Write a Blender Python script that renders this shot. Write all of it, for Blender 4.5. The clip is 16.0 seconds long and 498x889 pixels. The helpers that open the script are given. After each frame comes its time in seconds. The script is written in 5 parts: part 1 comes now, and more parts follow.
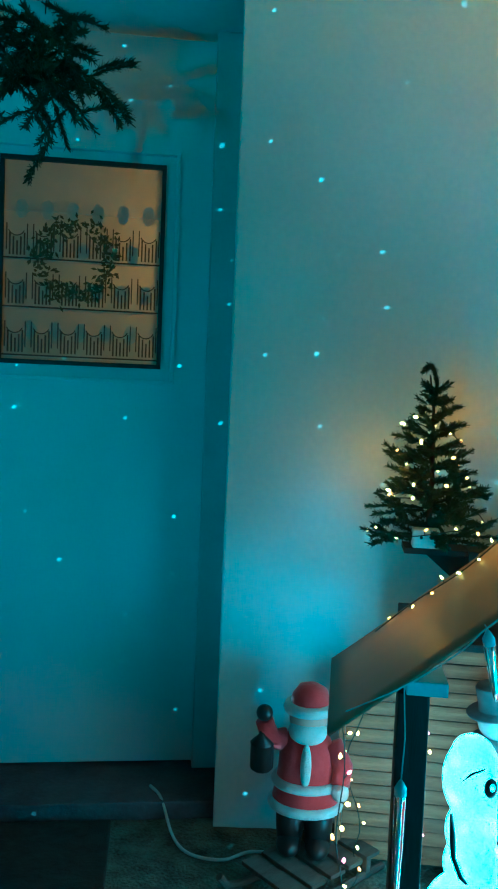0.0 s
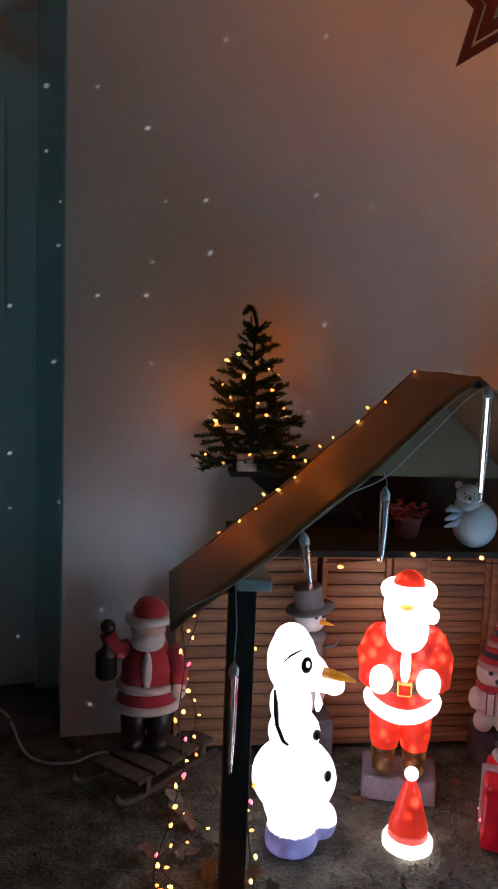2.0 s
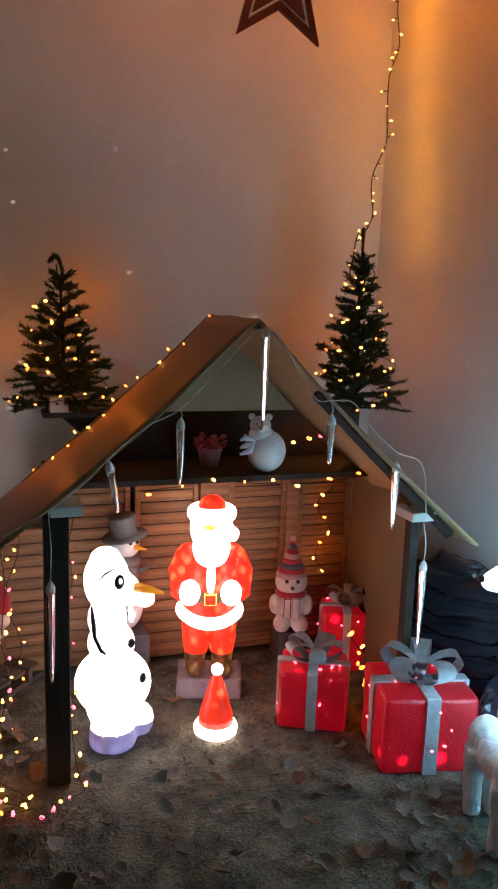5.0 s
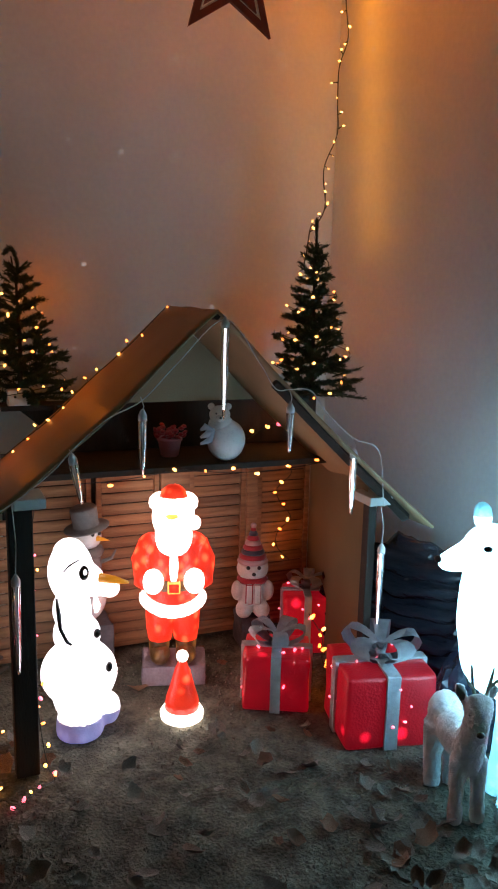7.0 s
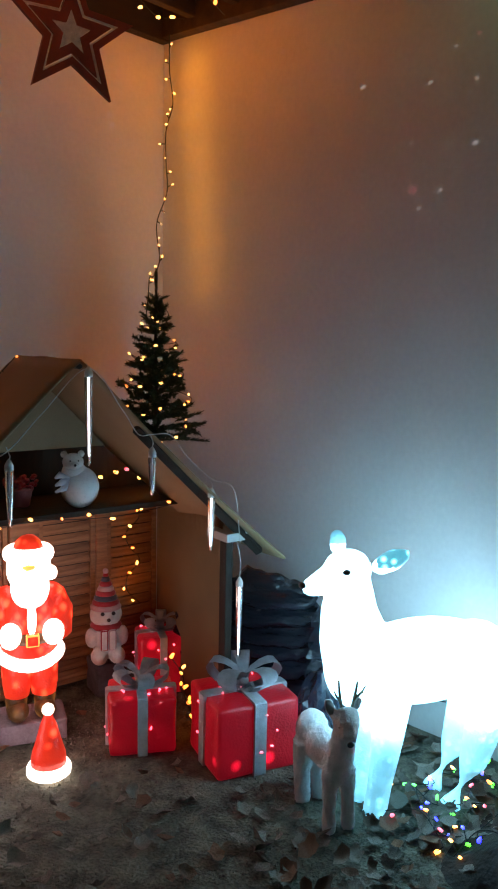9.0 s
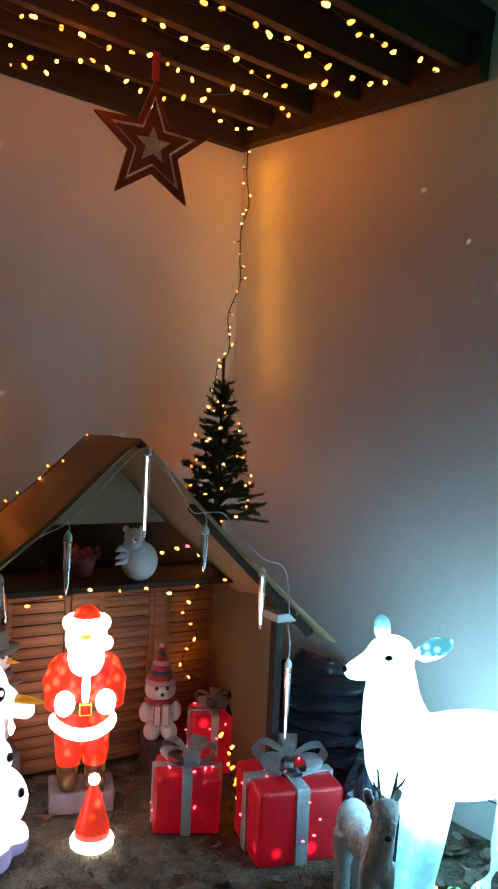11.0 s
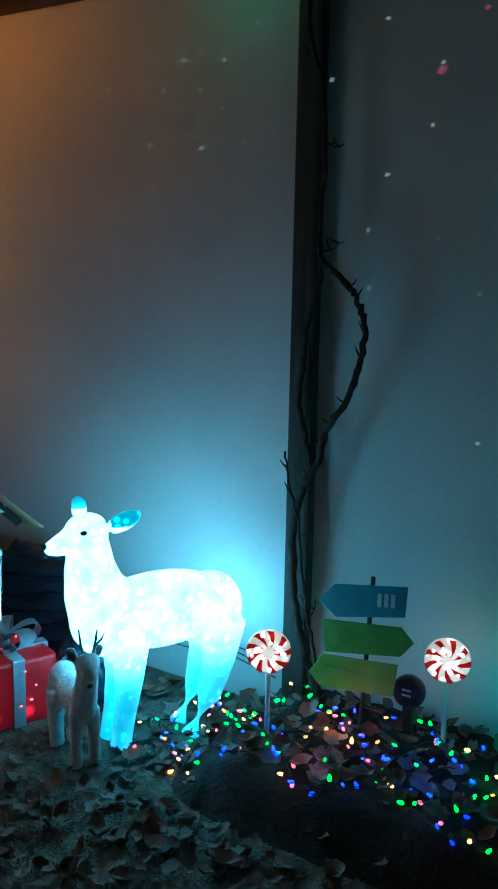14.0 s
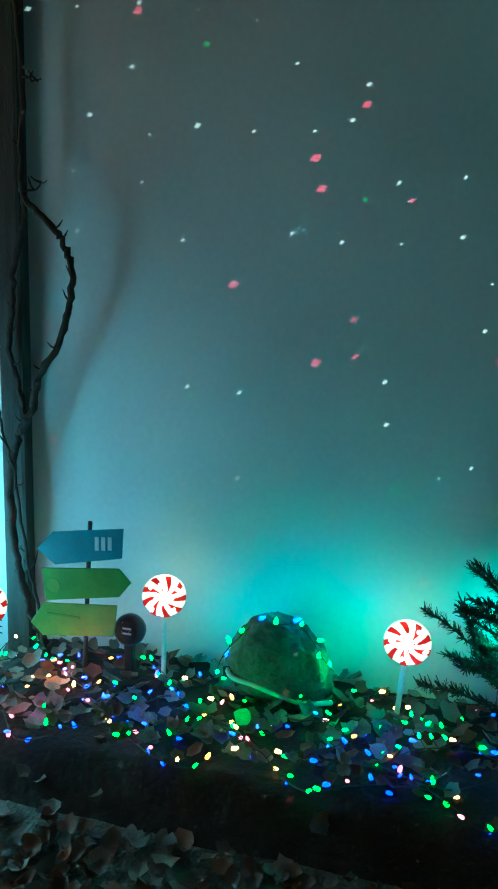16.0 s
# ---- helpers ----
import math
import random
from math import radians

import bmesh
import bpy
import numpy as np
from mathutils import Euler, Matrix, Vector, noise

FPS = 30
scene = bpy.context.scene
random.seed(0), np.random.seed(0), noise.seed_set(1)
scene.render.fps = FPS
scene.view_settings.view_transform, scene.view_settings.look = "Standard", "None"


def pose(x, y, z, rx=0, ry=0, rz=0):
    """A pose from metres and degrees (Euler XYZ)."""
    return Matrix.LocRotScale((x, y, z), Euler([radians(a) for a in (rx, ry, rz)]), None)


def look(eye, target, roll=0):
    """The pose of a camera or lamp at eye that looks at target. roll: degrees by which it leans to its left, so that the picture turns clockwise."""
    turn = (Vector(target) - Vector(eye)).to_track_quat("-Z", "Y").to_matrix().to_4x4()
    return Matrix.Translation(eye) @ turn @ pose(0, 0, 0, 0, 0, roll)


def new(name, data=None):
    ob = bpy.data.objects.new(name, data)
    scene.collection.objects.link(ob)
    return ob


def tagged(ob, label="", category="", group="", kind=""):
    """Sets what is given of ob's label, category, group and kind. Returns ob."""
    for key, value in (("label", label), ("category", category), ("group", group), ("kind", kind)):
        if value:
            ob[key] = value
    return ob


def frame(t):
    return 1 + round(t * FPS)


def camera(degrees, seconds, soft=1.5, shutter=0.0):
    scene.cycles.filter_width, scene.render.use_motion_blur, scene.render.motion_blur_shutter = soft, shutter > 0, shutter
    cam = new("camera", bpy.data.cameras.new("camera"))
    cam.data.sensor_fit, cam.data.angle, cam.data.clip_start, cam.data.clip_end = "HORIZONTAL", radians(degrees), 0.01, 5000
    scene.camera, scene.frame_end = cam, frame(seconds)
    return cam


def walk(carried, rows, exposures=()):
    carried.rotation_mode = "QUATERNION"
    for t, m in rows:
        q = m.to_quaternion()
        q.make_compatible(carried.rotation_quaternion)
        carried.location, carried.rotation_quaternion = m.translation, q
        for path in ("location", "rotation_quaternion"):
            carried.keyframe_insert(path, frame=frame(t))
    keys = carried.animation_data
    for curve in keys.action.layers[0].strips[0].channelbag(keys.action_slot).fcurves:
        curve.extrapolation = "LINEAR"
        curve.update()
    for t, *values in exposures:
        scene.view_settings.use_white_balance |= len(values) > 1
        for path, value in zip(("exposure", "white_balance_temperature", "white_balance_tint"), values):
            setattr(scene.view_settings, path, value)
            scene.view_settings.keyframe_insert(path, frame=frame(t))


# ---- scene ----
cam = camera(35.4, 16.0, soft=2.0)
PATH = [
    (0, (0.28, 0.594, 1.139), (0.521, 2.576, 1.023), 2.3),
    (0.5, (0.276, 0.54, 1.136), (0.68, 2.496, 1.022), 2.3),
    (1, (0.262, 0.457, 1.139), (0.707, 2.401, 0.989), 2.4),
    (1.5, (0.23, 0.425, 1.138), (0.734, 2.349, 0.929), 2.4),
    (2, (0.206, 0.437, 1.128), (0.899, 2.297, 0.884), 2.2),
    (2.5, (0.129, 0.435, 1.131), (1.013, 2.21, 0.874), 1.5),
    (3, (0.104, 0.41, 1.125), (1.136, 2.102, 0.857), 1.1),
    (3.5, (0.126, 0.357, 1.13), (1.208, 2.013, 0.838), 1.4),
    (4, (0.161, 0.305, 1.127), (1.253, 1.948, 0.801), 2.1),
    (6.5, (0.183, 0.215, 1.123), (1.239, 1.871, 0.745), 1.2),
    (7, (0.147, 0.226, 1.13), (1.319, 1.801, 0.749), 1.4),
    (7.5, (0.102, 0.237, 1.127), (1.414, 1.698, 0.751), 0.9),
    (8, (0.042, 0.251, 1.129), (1.503, 1.563, 0.747), 0.6),
    (8.5, (0.01, 0.259, 1.126), (1.544, 1.488, 0.754), 0.4),
    (9, (-0.023, 0.271, 1.136), (1.529, 1.506, 0.878), 1.1),
    (9.5, (-0.041, 0.276, 1.152), (1.485, 1.56, 0.996), 1.6),
    (9.7, (-0.036, 0.268, 1.15), (1.467, 1.581, 1.028), 1.5),
    (11.8, (0.007, 0.074, 1.133), (1.379, 1.527, 1.064), 2.2),
    (12, (0.014, 0.057, 1.13), (1.384, 1.509, 1.002), 2.2),
    (12.5, (-0.025, 0.042, 1.121), (1.474, 1.347, 0.9), 2.0),
    (13, (-0.072, 0.002, 1.125), (1.555, 1.132, 0.851), 0.9),
    (13.5, (-0.093, -0.018, 1.129), (1.665, 0.894, 0.85), 1.0),
    (14, (-0.071, -0.066, 1.133), (1.701, 0.817, 0.85), 1.1),
    (14.5, (-0.064, -0.106, 1.128), (1.721, 0.744, 0.829), 1.0),
    (15, (-0.059, -0.146, 1.118), (1.778, 0.576, 0.793), 1.6),
    (15.5, (-0.06, -0.187, 1.108), (1.828, 0.382, 0.773), 2.0),
    (16, (-0.043, -0.209, 1.103), (1.895, 0.112, 0.731), 1.8),
]
EXPOSURES = [  # seconds, stops, kelvin, tint
    (0, 0.75, 2840, -62), (0.5, 0.65, 2890, -58), (1, 0.35, 3100, -49), (1.5, -0.05, 4300, -18), (2, -0.7, 6600, 28), (2.5, -0.4, 7800, 42), (3.5, -0.2, 8000, 46), (4.2, -0.1, 8000, 40),
    (7, -0.3, 7400, 28), (8.5, -0.5, 7400, 27), (9, -0.55, 7500, 29), (9.7, -0.35, 7800, 33), (11.8, -0.55, 6100, 8), (12.5, -1.2, 4600, -3), (13, -1.3, 4700, -3), (13.5, -1.2, 5000, -4), (14, -0.95, 5200, -7), (15, -0.4, 5500, -15), (16, 0.35, 5400, -21),
]
walk(cam, [(t, look(eye, target, roll)) for t, eye, target, roll in PATH], EXPOSURES)

# ---- world and lights ----
world = bpy.data.worlds.new("night")
scene.world = world
world.use_nodes = True
world.node_tree.nodes["Background"].inputs[0].default_value = (0.10, 0.14, 0.22, 1)
world.node_tree.nodes["Background"].inputs[1].default_value = 0.02


def lamp(name, at, watts, colour, radius=0.05):
    data = bpy.data.lights.new(name, "POINT")
    data.energy, data.color, data.shadow_soft_size = watts, colour, radius
    ob = new(name, data)
    ob.location = at
    return ob


def spot(name, at, target, watts, colour, degrees, blend=0.6, radius=0.04):
    data = bpy.data.lights.new(name, "SPOT")
    data.energy, data.color, data.spot_size, data.spot_blend, data.shadow_soft_size = watts, colour, radians(degrees), blend, radius
    ob = new(name, data)
    ob.matrix_world = look(at, target)
    return ob


WARM = (1.0, 0.245, 0.016)
for at, watts in (((1.20, 2.05, 2.12), 1.6), ((1.75, 2.02, 2.08), 1.9), ((1.2, 1.6, 2.05), 0.9), ((2.0, 2.28, 2.08), 0.36)):
    lamp("pergola_glow", at, watts, WARM, 0.08)
# added lamps standing in for the weak bulbs of the corner string
for k in range(6):
    lamp("corner_glow", (2.055 - 0.006 * k, 2.275 - 0.012 * k, 2.10 - 0.15 * k), 0.20, (1.0, 0.42, 0.03), 0.04)
lamp("pergola_glow", (1.80, 1.00, 2.10), 0.55, (0.01, 0.62, 0.34), 0.06)
lamp("roof_glow", tuple(pose(0.70, 1.86, 0, 0, 0, -14) @ Vector((0.17, 0.34, 0.92))), 0.24, WARM, 0.03)
lamp("roof_glow", tuple(pose(0.70, 1.86, 0, 0, 0, -14) @ Vector((0.0, 0.30, 0.76))), 0.18, WARM, 0.03)
lamp("tree_glow", (1.88, 2.22, 1.05), 0.50, WARM, 0.04)
lamp("tree_glow", (0.84, 2.42, 0.98), 0.30, WARM, 0.03)
lamp("tree_glow", (1.06, 2.40, 1.12), 0.26, WARM, 0.03)
lamp("shelf_glow", tuple((1.38, 2.06, 0.60)), 0.28, WARM, 0.03)
for at, watts, colour in (((1.70, 0.55, 0.17), 0.30, (1.0, 0.30, 0.16)), ((1.62, 0.30, 0.18), 0.28, (0.06, 0.10, 1.0)), ((1.60, 0.08, 0.18), 0.28, (0.02, 1.0, 0.08)),
                          ((1.80, 0.12, 0.24), 0.50, (0.01, 0.70, 0.62)), ((1.72, -0.15, 0.24), 0.50, (0.02, 1.0, 0.20)), ((1.74, -0.20, 0.34), 0.55, (0.01, 0.55, 0.80)), ((1.78, 0.02, 0.36), 0.30, (0.01, 0.62, 0.75)),
                          ((1.58, -0.30, 0.18), 0.28, (0.06, 0.10, 1.0)), ((1.76, -0.50, 0.34), 0.60, (0.02, 0.85, 0.70)), ((1.55, 0.55, 0.16), 0.10, (0.9, 0.35, 0.9))):
    lamp("bed_glow", at, watts, colour, 0.02)
for at, watts in (((-0.06, 0.02, 0.07), 0.07), ((-0.05, 0.40, 0.25), 0.05), ((0.93, 0.49, 0.36), 0.10), ((0.90, 0.47, 0.74), 0.10), ((0.33, 0.48, 0.60), 0.05)):
    lamp("string_glow", tuple(pose(0.70, 1.86, 0, 0, 0, -14) @ Vector(at)), watts, WARM, 0.02)
lamp("string_glow", (1.60, 1.72, 0.10), 0.08, WARM, 0.02)
lamp("room_light", (0.36, 3.10, 1.55), 2.6, (1.0, 0.34, 0.07), 0.03)
spot("projector_beam", (-0.9, 0.3, 1.0), (0.42, 2.65, 1.62), 19, (0.03, 0.80, 0.98), 64, 0.7, 0.03)
spot("projector_beam", (0.3, -1.2, 1.9), (1.92, -0.25, 1.40), 4.0, (0.22, 0.92, 0.90), 56, 1.0, 0.06)

# ---- materials ----


def links(name):
    m = bpy.data.materials.new(name)
    m.use_nodes = True
    return m, m.node_tree.nodes, m.node_tree.links, m.node_tree.nodes["Principled BSDF"]


def surface(name, a, b, rough=0.7, size=8.0, fine=90.0, bump=0.25, metal=0.0, per_piece=0.0, sheen=0.0, coat=0.0, stretch=(1, 1, 1), depth=0.01):
    """Two tones mixed by a coarse and a fine noise, with relief and varying gloss."""
    m, n, l, p = links(name)
    tc, mp = n.new("ShaderNodeTexCoord"), n.new("ShaderNodeMapping")
    mp.inputs["Scale"].default_value = stretch
    l.new(tc.outputs["Object"], mp.inputs["Vector"])
    big, small = n.new("ShaderNodeTexNoise"), n.new("ShaderNodeTexNoise")
    for node, s, d in ((big, size, 4), (small, fine, 6)):
        node.inputs["Scale"].default_value, node.inputs["Detail"].default_value = s, d
        l.new(mp.outputs[0], node.inputs["Vector"])
    add = n.new("ShaderNodeMath")
    add.operation = "MULTIPLY_ADD"
    add.inputs[1].default_value = 0.45
    l.new(small.outputs["Fac"], add.inputs[0])
    l.new(big.outputs["Fac"], add.inputs[2])
    ramp = n.new("ShaderNodeMapRange")
    ramp.inputs["From Min"].default_value, ramp.inputs["From Max"].default_value = 0.48, 0.98
    l.new(add.outputs[0], ramp.inputs["Value"])
    mix = n.new("ShaderNodeMix")
    mix.data_type = "RGBA"
    mix.inputs["A"].default_value, mix.inputs["B"].default_value = (*a, 1), (*b, 1)
    l.new(ramp.outputs[0], mix.inputs["Factor"])
    colour = mix.outputs["Result"]
    if per_piece:
        info, hsv, vary = n.new("ShaderNodeObjectInfo"), n.new("ShaderNodeHueSaturation"), n.new("ShaderNodeMapRange")
        vary.inputs["To Min"].default_value, vary.inputs["To Max"].default_value = 1 - per_piece, 1 + per_piece
        l.new(info.outputs["Random"], vary.inputs["Value"])
        l.new(vary.outputs[0], hsv.inputs["Value"])
        l.new(colour, hsv.inputs["Color"])
        colour = hsv.outputs[0]
    l.new(colour, p.inputs["Base Color"])
    gloss = n.new("ShaderNodeMapRange")
    gloss.inputs["To Min"].default_value, gloss.inputs["To Max"].default_value = max(rough - 0.12, 0.03), min(rough + 0.12, 1)
    l.new(small.outputs["Fac"], gloss.inputs["Value"])
    l.new(gloss.outputs[0], p.inputs["Roughness"])
    bm = n.new("ShaderNodeBump")
    bm.inputs["Strength"].default_value, bm.inputs["Distance"].default_value = bump, depth
    l.new(add.outputs[0], bm.inputs["Height"])
    l.new(bm.outputs[0], p.inputs["Normal"])
    p.inputs["Metallic"].default_value = metal
    p.inputs["Sheen Weight"].default_value = sheen
    p.inputs["Coat Weight"].default_value = coat
    return m


def glow(name, base, light, low, high, dots=45.0, reach=0.5):
    """Milky acrylic lit from inside by small lamps: a dim body with brighter spots round each lamp."""
    m, n, l, p = links(name)
    tc, vor, noise_tex = n.new("ShaderNodeTexCoord"), n.new("ShaderNodeTexVoronoi"), n.new("ShaderNodeTexNoise")
    vor.inputs["Scale"].default_value = dots
    noise_tex.inputs["Scale"].default_value = 14
    l.new(tc.outputs["Object"], vor.inputs["Vector"])
    l.new(tc.outputs["Object"], noise_tex.inputs["Vector"])
    ring = n.new("ShaderNodeMapRange")
    ring.interpolation_type = "SMOOTHSTEP"
    ring.inputs["From Min"].default_value, ring.inputs["From Max"].default_value = reach, 0.05
    ring.inputs["To Min"].default_value, ring.inputs["To Max"].default_value = low, high
    l.new(vor.outputs["Distance"], ring.inputs["Value"])
    wave = n.new("ShaderNodeMapRange")
    wave.inputs["From Min"].default_value, wave.inputs["From Max"].default_value = 0.3, 0.7
    wave.inputs["To Min"].default_value, wave.inputs["To Max"].default_value = 0.6, 1.35
    l.new(noise_tex.outputs["Fac"], wave.inputs["Value"])
    mul = n.new("ShaderNodeMath")
    mul.operation = "MULTIPLY"
    l.new(ring.outputs[0], mul.inputs[0])
    l.new(wave.outputs[0], mul.inputs[1])
    p.inputs["Base Color"].default_value = (*base, 1)
    p.inputs["Roughness"].default_value = 0.35
    p.inputs["Emission Color"].default_value = (*light, 1)
    l.new(mul.outputs[0], p.inputs["Emission Strength"])
    bump, fine = n.new("ShaderNodeBump"), n.new("ShaderNodeTexVoronoi")
    fine.inputs["Scale"].default_value = 160
    l.new(tc.outputs["Object"], fine.inputs["Vector"])
    bump.inputs["Strength"].default_value, bump.inputs["Distance"].default_value = 0.3, 0.003
    l.new(fine.outputs["Distance"], bump.inputs["Height"])
    l.new(bump.outputs[0], p.inputs["Normal"])
    return m


def bulb_light(name, colour, strength):
    m, n, l, p = links(name)
    p.inputs["Base Color"].default_value = (0.8, 0.8, 0.8, 1)
    p.inputs["Emission Color"].default_value = (*colour, 1)
    p.inputs["Emission Strength"].default_value = strength
    return m


def clear(name, tint, rough=0.08):
    m, n, l, p = links(name)
    p.inputs["Base Color"].default_value = (*tint, 1)
    p.inputs["Transmission Weight"].default_value = 1
    p.inputs["Roughness"].default_value, p.inputs["IOR"].default_value = rough, 1.45
    return m


PLASTER = surface("white_render", (0.60, 0.60, 0.59), (0.74, 0.74, 0.72), 0.85, 2.2, 60, 0.22, depth=0.006)
CONCRETE = surface("old_concrete", (0.028, 0.032, 0.023), (0.20, 0.20, 0.15), 0.92, 15, 120, 1.0, depth=0.02)
SOIL = surface("dark_soil", (0.012, 0.010, 0.008), (0.035, 0.028, 0.02), 0.95, 9, 80, 0.9, depth=0.02)
DOOR_PAINT = surface("door_paint", (0.60, 0.62, 0.62), (0.68, 0.70, 0.70), 0.45, 3, 120, 0.06)
FRAME_PAINT = surface("frame_paint", (0.42, 0.43, 0.42), (0.52, 0.53, 0.52), 0.5, 6, 120, 0.08)
BLACK_RUBBER = surface("black_rubber", (0.008, 0.008, 0.008), (0.02, 0.02, 0.02), 0.6, 20, 150, 0.2)
MAT_FIBRE = surface("mat_fibre", (0.012, 0.012, 0.012), (0.04, 0.038, 0.035), 0.95, 30, 300, 0.9)
SLAT_WOOD = surface("slat_wood", (0.16, 0.075, 0.030), (0.36, 0.19, 0.085), 0.55, 7, 60, 0.3, per_piece=0.25, stretch=(1, 8, 14))
DARK_WOOD = surface("dark_wood", (0.010, 0.007, 0.005), (0.030, 0.019, 0.012), 0.75, 6, 60, 0.3, stretch=(8, 8, 1.2))
BEAM_WOOD = surface("beam_wood", (0.018, 0.009, 0.005), (0.05, 0.025, 0.013), 0.8, 5, 60, 0.4, per_piece=0.3, stretch=(1, 6, 6))
CANVAS = surface("tan_canvas", (0.26, 0.165, 0.085), (0.36, 0.24, 0.13), 0.6, 4, 260, 0.25, depth=0.006, coat=0.05)
WHITE_FOAM = surface("white_board", (0.55, 0.55, 0.54), (0.72, 0.72, 0.70), 0.6, 8, 90, 0.1)
BLOCK = surface("violet_block", (0.20, 0.16, 0.19), (0.38, 0.32, 0.37), 0.9, 12, 120, 0.6)
DARK_STONE = surface("dark_stone", (0.05, 0.045, 0.05), (0.13, 0.12, 0.13), 0.85, 9, 90, 0.7)
NEEDLE = surface("needle_green", (0.008, 0.024, 0.010), (0.022, 0.055, 0.020), 0.6, 30, 200, 0.2)
BARK = surface("bark", (0.015, 0.010, 0.007), (0.05, 0.035, 0.025), 0.9, 30, 150, 0.8)
CABLE_GREEN = surface("cable_green", (0.006, 0.012, 0.007), (0.014, 0.024, 0.014), 0.5, 40, 200, 0.1)
CABLE_WHITE = surface("cable_white", (0.5, 0.5, 0.5), (0.65, 0.65, 0.63), 0.4, 40, 200, 0.1)
CABLE_BLACK = surface("cable_black", (0.006, 0.006, 0.006), (0.015, 0.015, 0.015), 0.4, 40, 200, 0.1)
RED_GIFT = glow("red_gift_film", (0.55, 0.012, 0.02), (1.0, 0.012, 0.04), 0.15, 2.0, 9, 0.20)
RIBBON = surface("grey_ribbon", (0.42, 0.47, 0.52), (0.66, 0.71, 0.76), 0.35, 40, 400, 0.5, metal=0.3, depth=0.003)
STAR_RED = surface("red_paint", (0.10, 0.012, 0.010), (0.20, 0.025, 0.018), 0.5, 12, 90, 0.2)
STAR_SILVER = surface("silver_glitter", (0.35, 0.34, 0.33), (0.6, 0.58, 0.56), 0.35, 60, 400, 0.6, metal=0.6)
WHITE_GLOW = glow("white_lit_acrylic", (0.8, 0.8, 0.82), (0.86, 0.92, 1.0), 3.6, 8.0, 22)
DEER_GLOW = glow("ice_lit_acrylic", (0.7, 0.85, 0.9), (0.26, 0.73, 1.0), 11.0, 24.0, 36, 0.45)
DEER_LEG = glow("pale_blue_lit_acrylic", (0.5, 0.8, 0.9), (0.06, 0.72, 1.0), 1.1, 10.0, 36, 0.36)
# emission is graded by height: dimmer and bluer glow painted in towards the feet
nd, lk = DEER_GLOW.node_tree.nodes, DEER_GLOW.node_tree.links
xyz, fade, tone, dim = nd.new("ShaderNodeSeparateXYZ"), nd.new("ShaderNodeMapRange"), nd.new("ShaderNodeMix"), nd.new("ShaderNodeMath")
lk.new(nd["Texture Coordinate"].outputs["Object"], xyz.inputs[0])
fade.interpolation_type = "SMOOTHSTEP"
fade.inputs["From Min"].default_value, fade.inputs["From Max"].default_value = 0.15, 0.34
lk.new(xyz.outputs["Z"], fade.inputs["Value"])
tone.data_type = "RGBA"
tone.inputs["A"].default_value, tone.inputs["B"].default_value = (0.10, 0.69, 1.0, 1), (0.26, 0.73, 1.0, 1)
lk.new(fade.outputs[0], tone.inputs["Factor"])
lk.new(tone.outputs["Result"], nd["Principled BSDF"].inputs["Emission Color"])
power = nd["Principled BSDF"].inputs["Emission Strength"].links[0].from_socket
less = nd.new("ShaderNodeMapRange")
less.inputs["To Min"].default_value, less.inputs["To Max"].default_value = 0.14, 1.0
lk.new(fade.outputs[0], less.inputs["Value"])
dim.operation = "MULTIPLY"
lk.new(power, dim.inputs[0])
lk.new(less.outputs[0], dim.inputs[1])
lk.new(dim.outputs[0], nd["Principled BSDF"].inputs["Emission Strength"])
RED_GLOW = glow("red_lit_acrylic", (0.6, 0.02, 0.015), (1.0, 0.055, 0.02), 1.0, 6.5, 30)
SNOW_GLOW = glow("warm_white_lit_acrylic", (0.85, 0.83, 0.8), (1.0, 0.93, 0.84), 5.0, 9.5, 24)
BLACK_PLASTIC = surface("black_plastic", (0.010, 0.009, 0.009), (0.022, 0.02, 0.02), 0.4, 20, 150, 0.1)
BOOT_BROWN = glow("amber_lit_boot", (0.10, 0.05, 0.02), (0.8, 0.35, 0.08), 0.03, 0.35, 30)
# the base holds no lamp; a faint lavender glow is put into its colour
BASE_FAINT_GLOW = glow("lavender_base_faint_glow", (0.55, 0.55, 0.75), (0.30, 0.34, 0.9), 0.35, 0.7, 20)
OLD_WOOD = surface("old_sled_wood", (0.05, 0.04, 0.03), (0.14, 0.115, 0.09), 0.8, 9, 70, 0.4, stretch=(6, 1, 6))
BELT_YELLOW = glow("yellow_buckle", (0.7, 0.5, 0.05), (1.0, 0.80, 0.20), 0.9, 1.6, 20)
CARROT_GLOW = glow("orange_carrot_glow", (0.85, 0.35, 0.03), (1.0, 0.40, 0.03), 0.35, 0.6, 20)
CERAMIC_WHITE = surface("white_ceramic", (0.66, 0.66, 0.66), (0.78, 0.78, 0.77), 0.3, 20, 120, 0.06, coat=0.3)
CERAMIC_GREY = surface("grey_felt", (0.13, 0.13, 0.13), (0.22, 0.22, 0.215), 0.85, 30, 300, 0.4)
FELT_RED = surface("red_felt", (0.30, 0.012, 0.02), (0.42, 0.03, 0.04), 0.9, 30, 300, 0.4, sheen=0.3)
FELT_PINK = surface("rose_felt", (0.42, 0.24, 0.25), (0.52, 0.33, 0.33), 0.9, 30, 300, 0.4, sheen=0.3)
FELT_NAVY = surface("navy_felt", (0.03, 0.03, 0.05), (0.06, 0.06, 0.09), 0.9, 30, 300, 0.4, sheen=0.3)
FELT_WHITE = surface("white_plush", (0.55, 0.53, 0.50), (0.70, 0.68, 0.65), 0.95, 40, 400, 0.7, sheen=0.5)
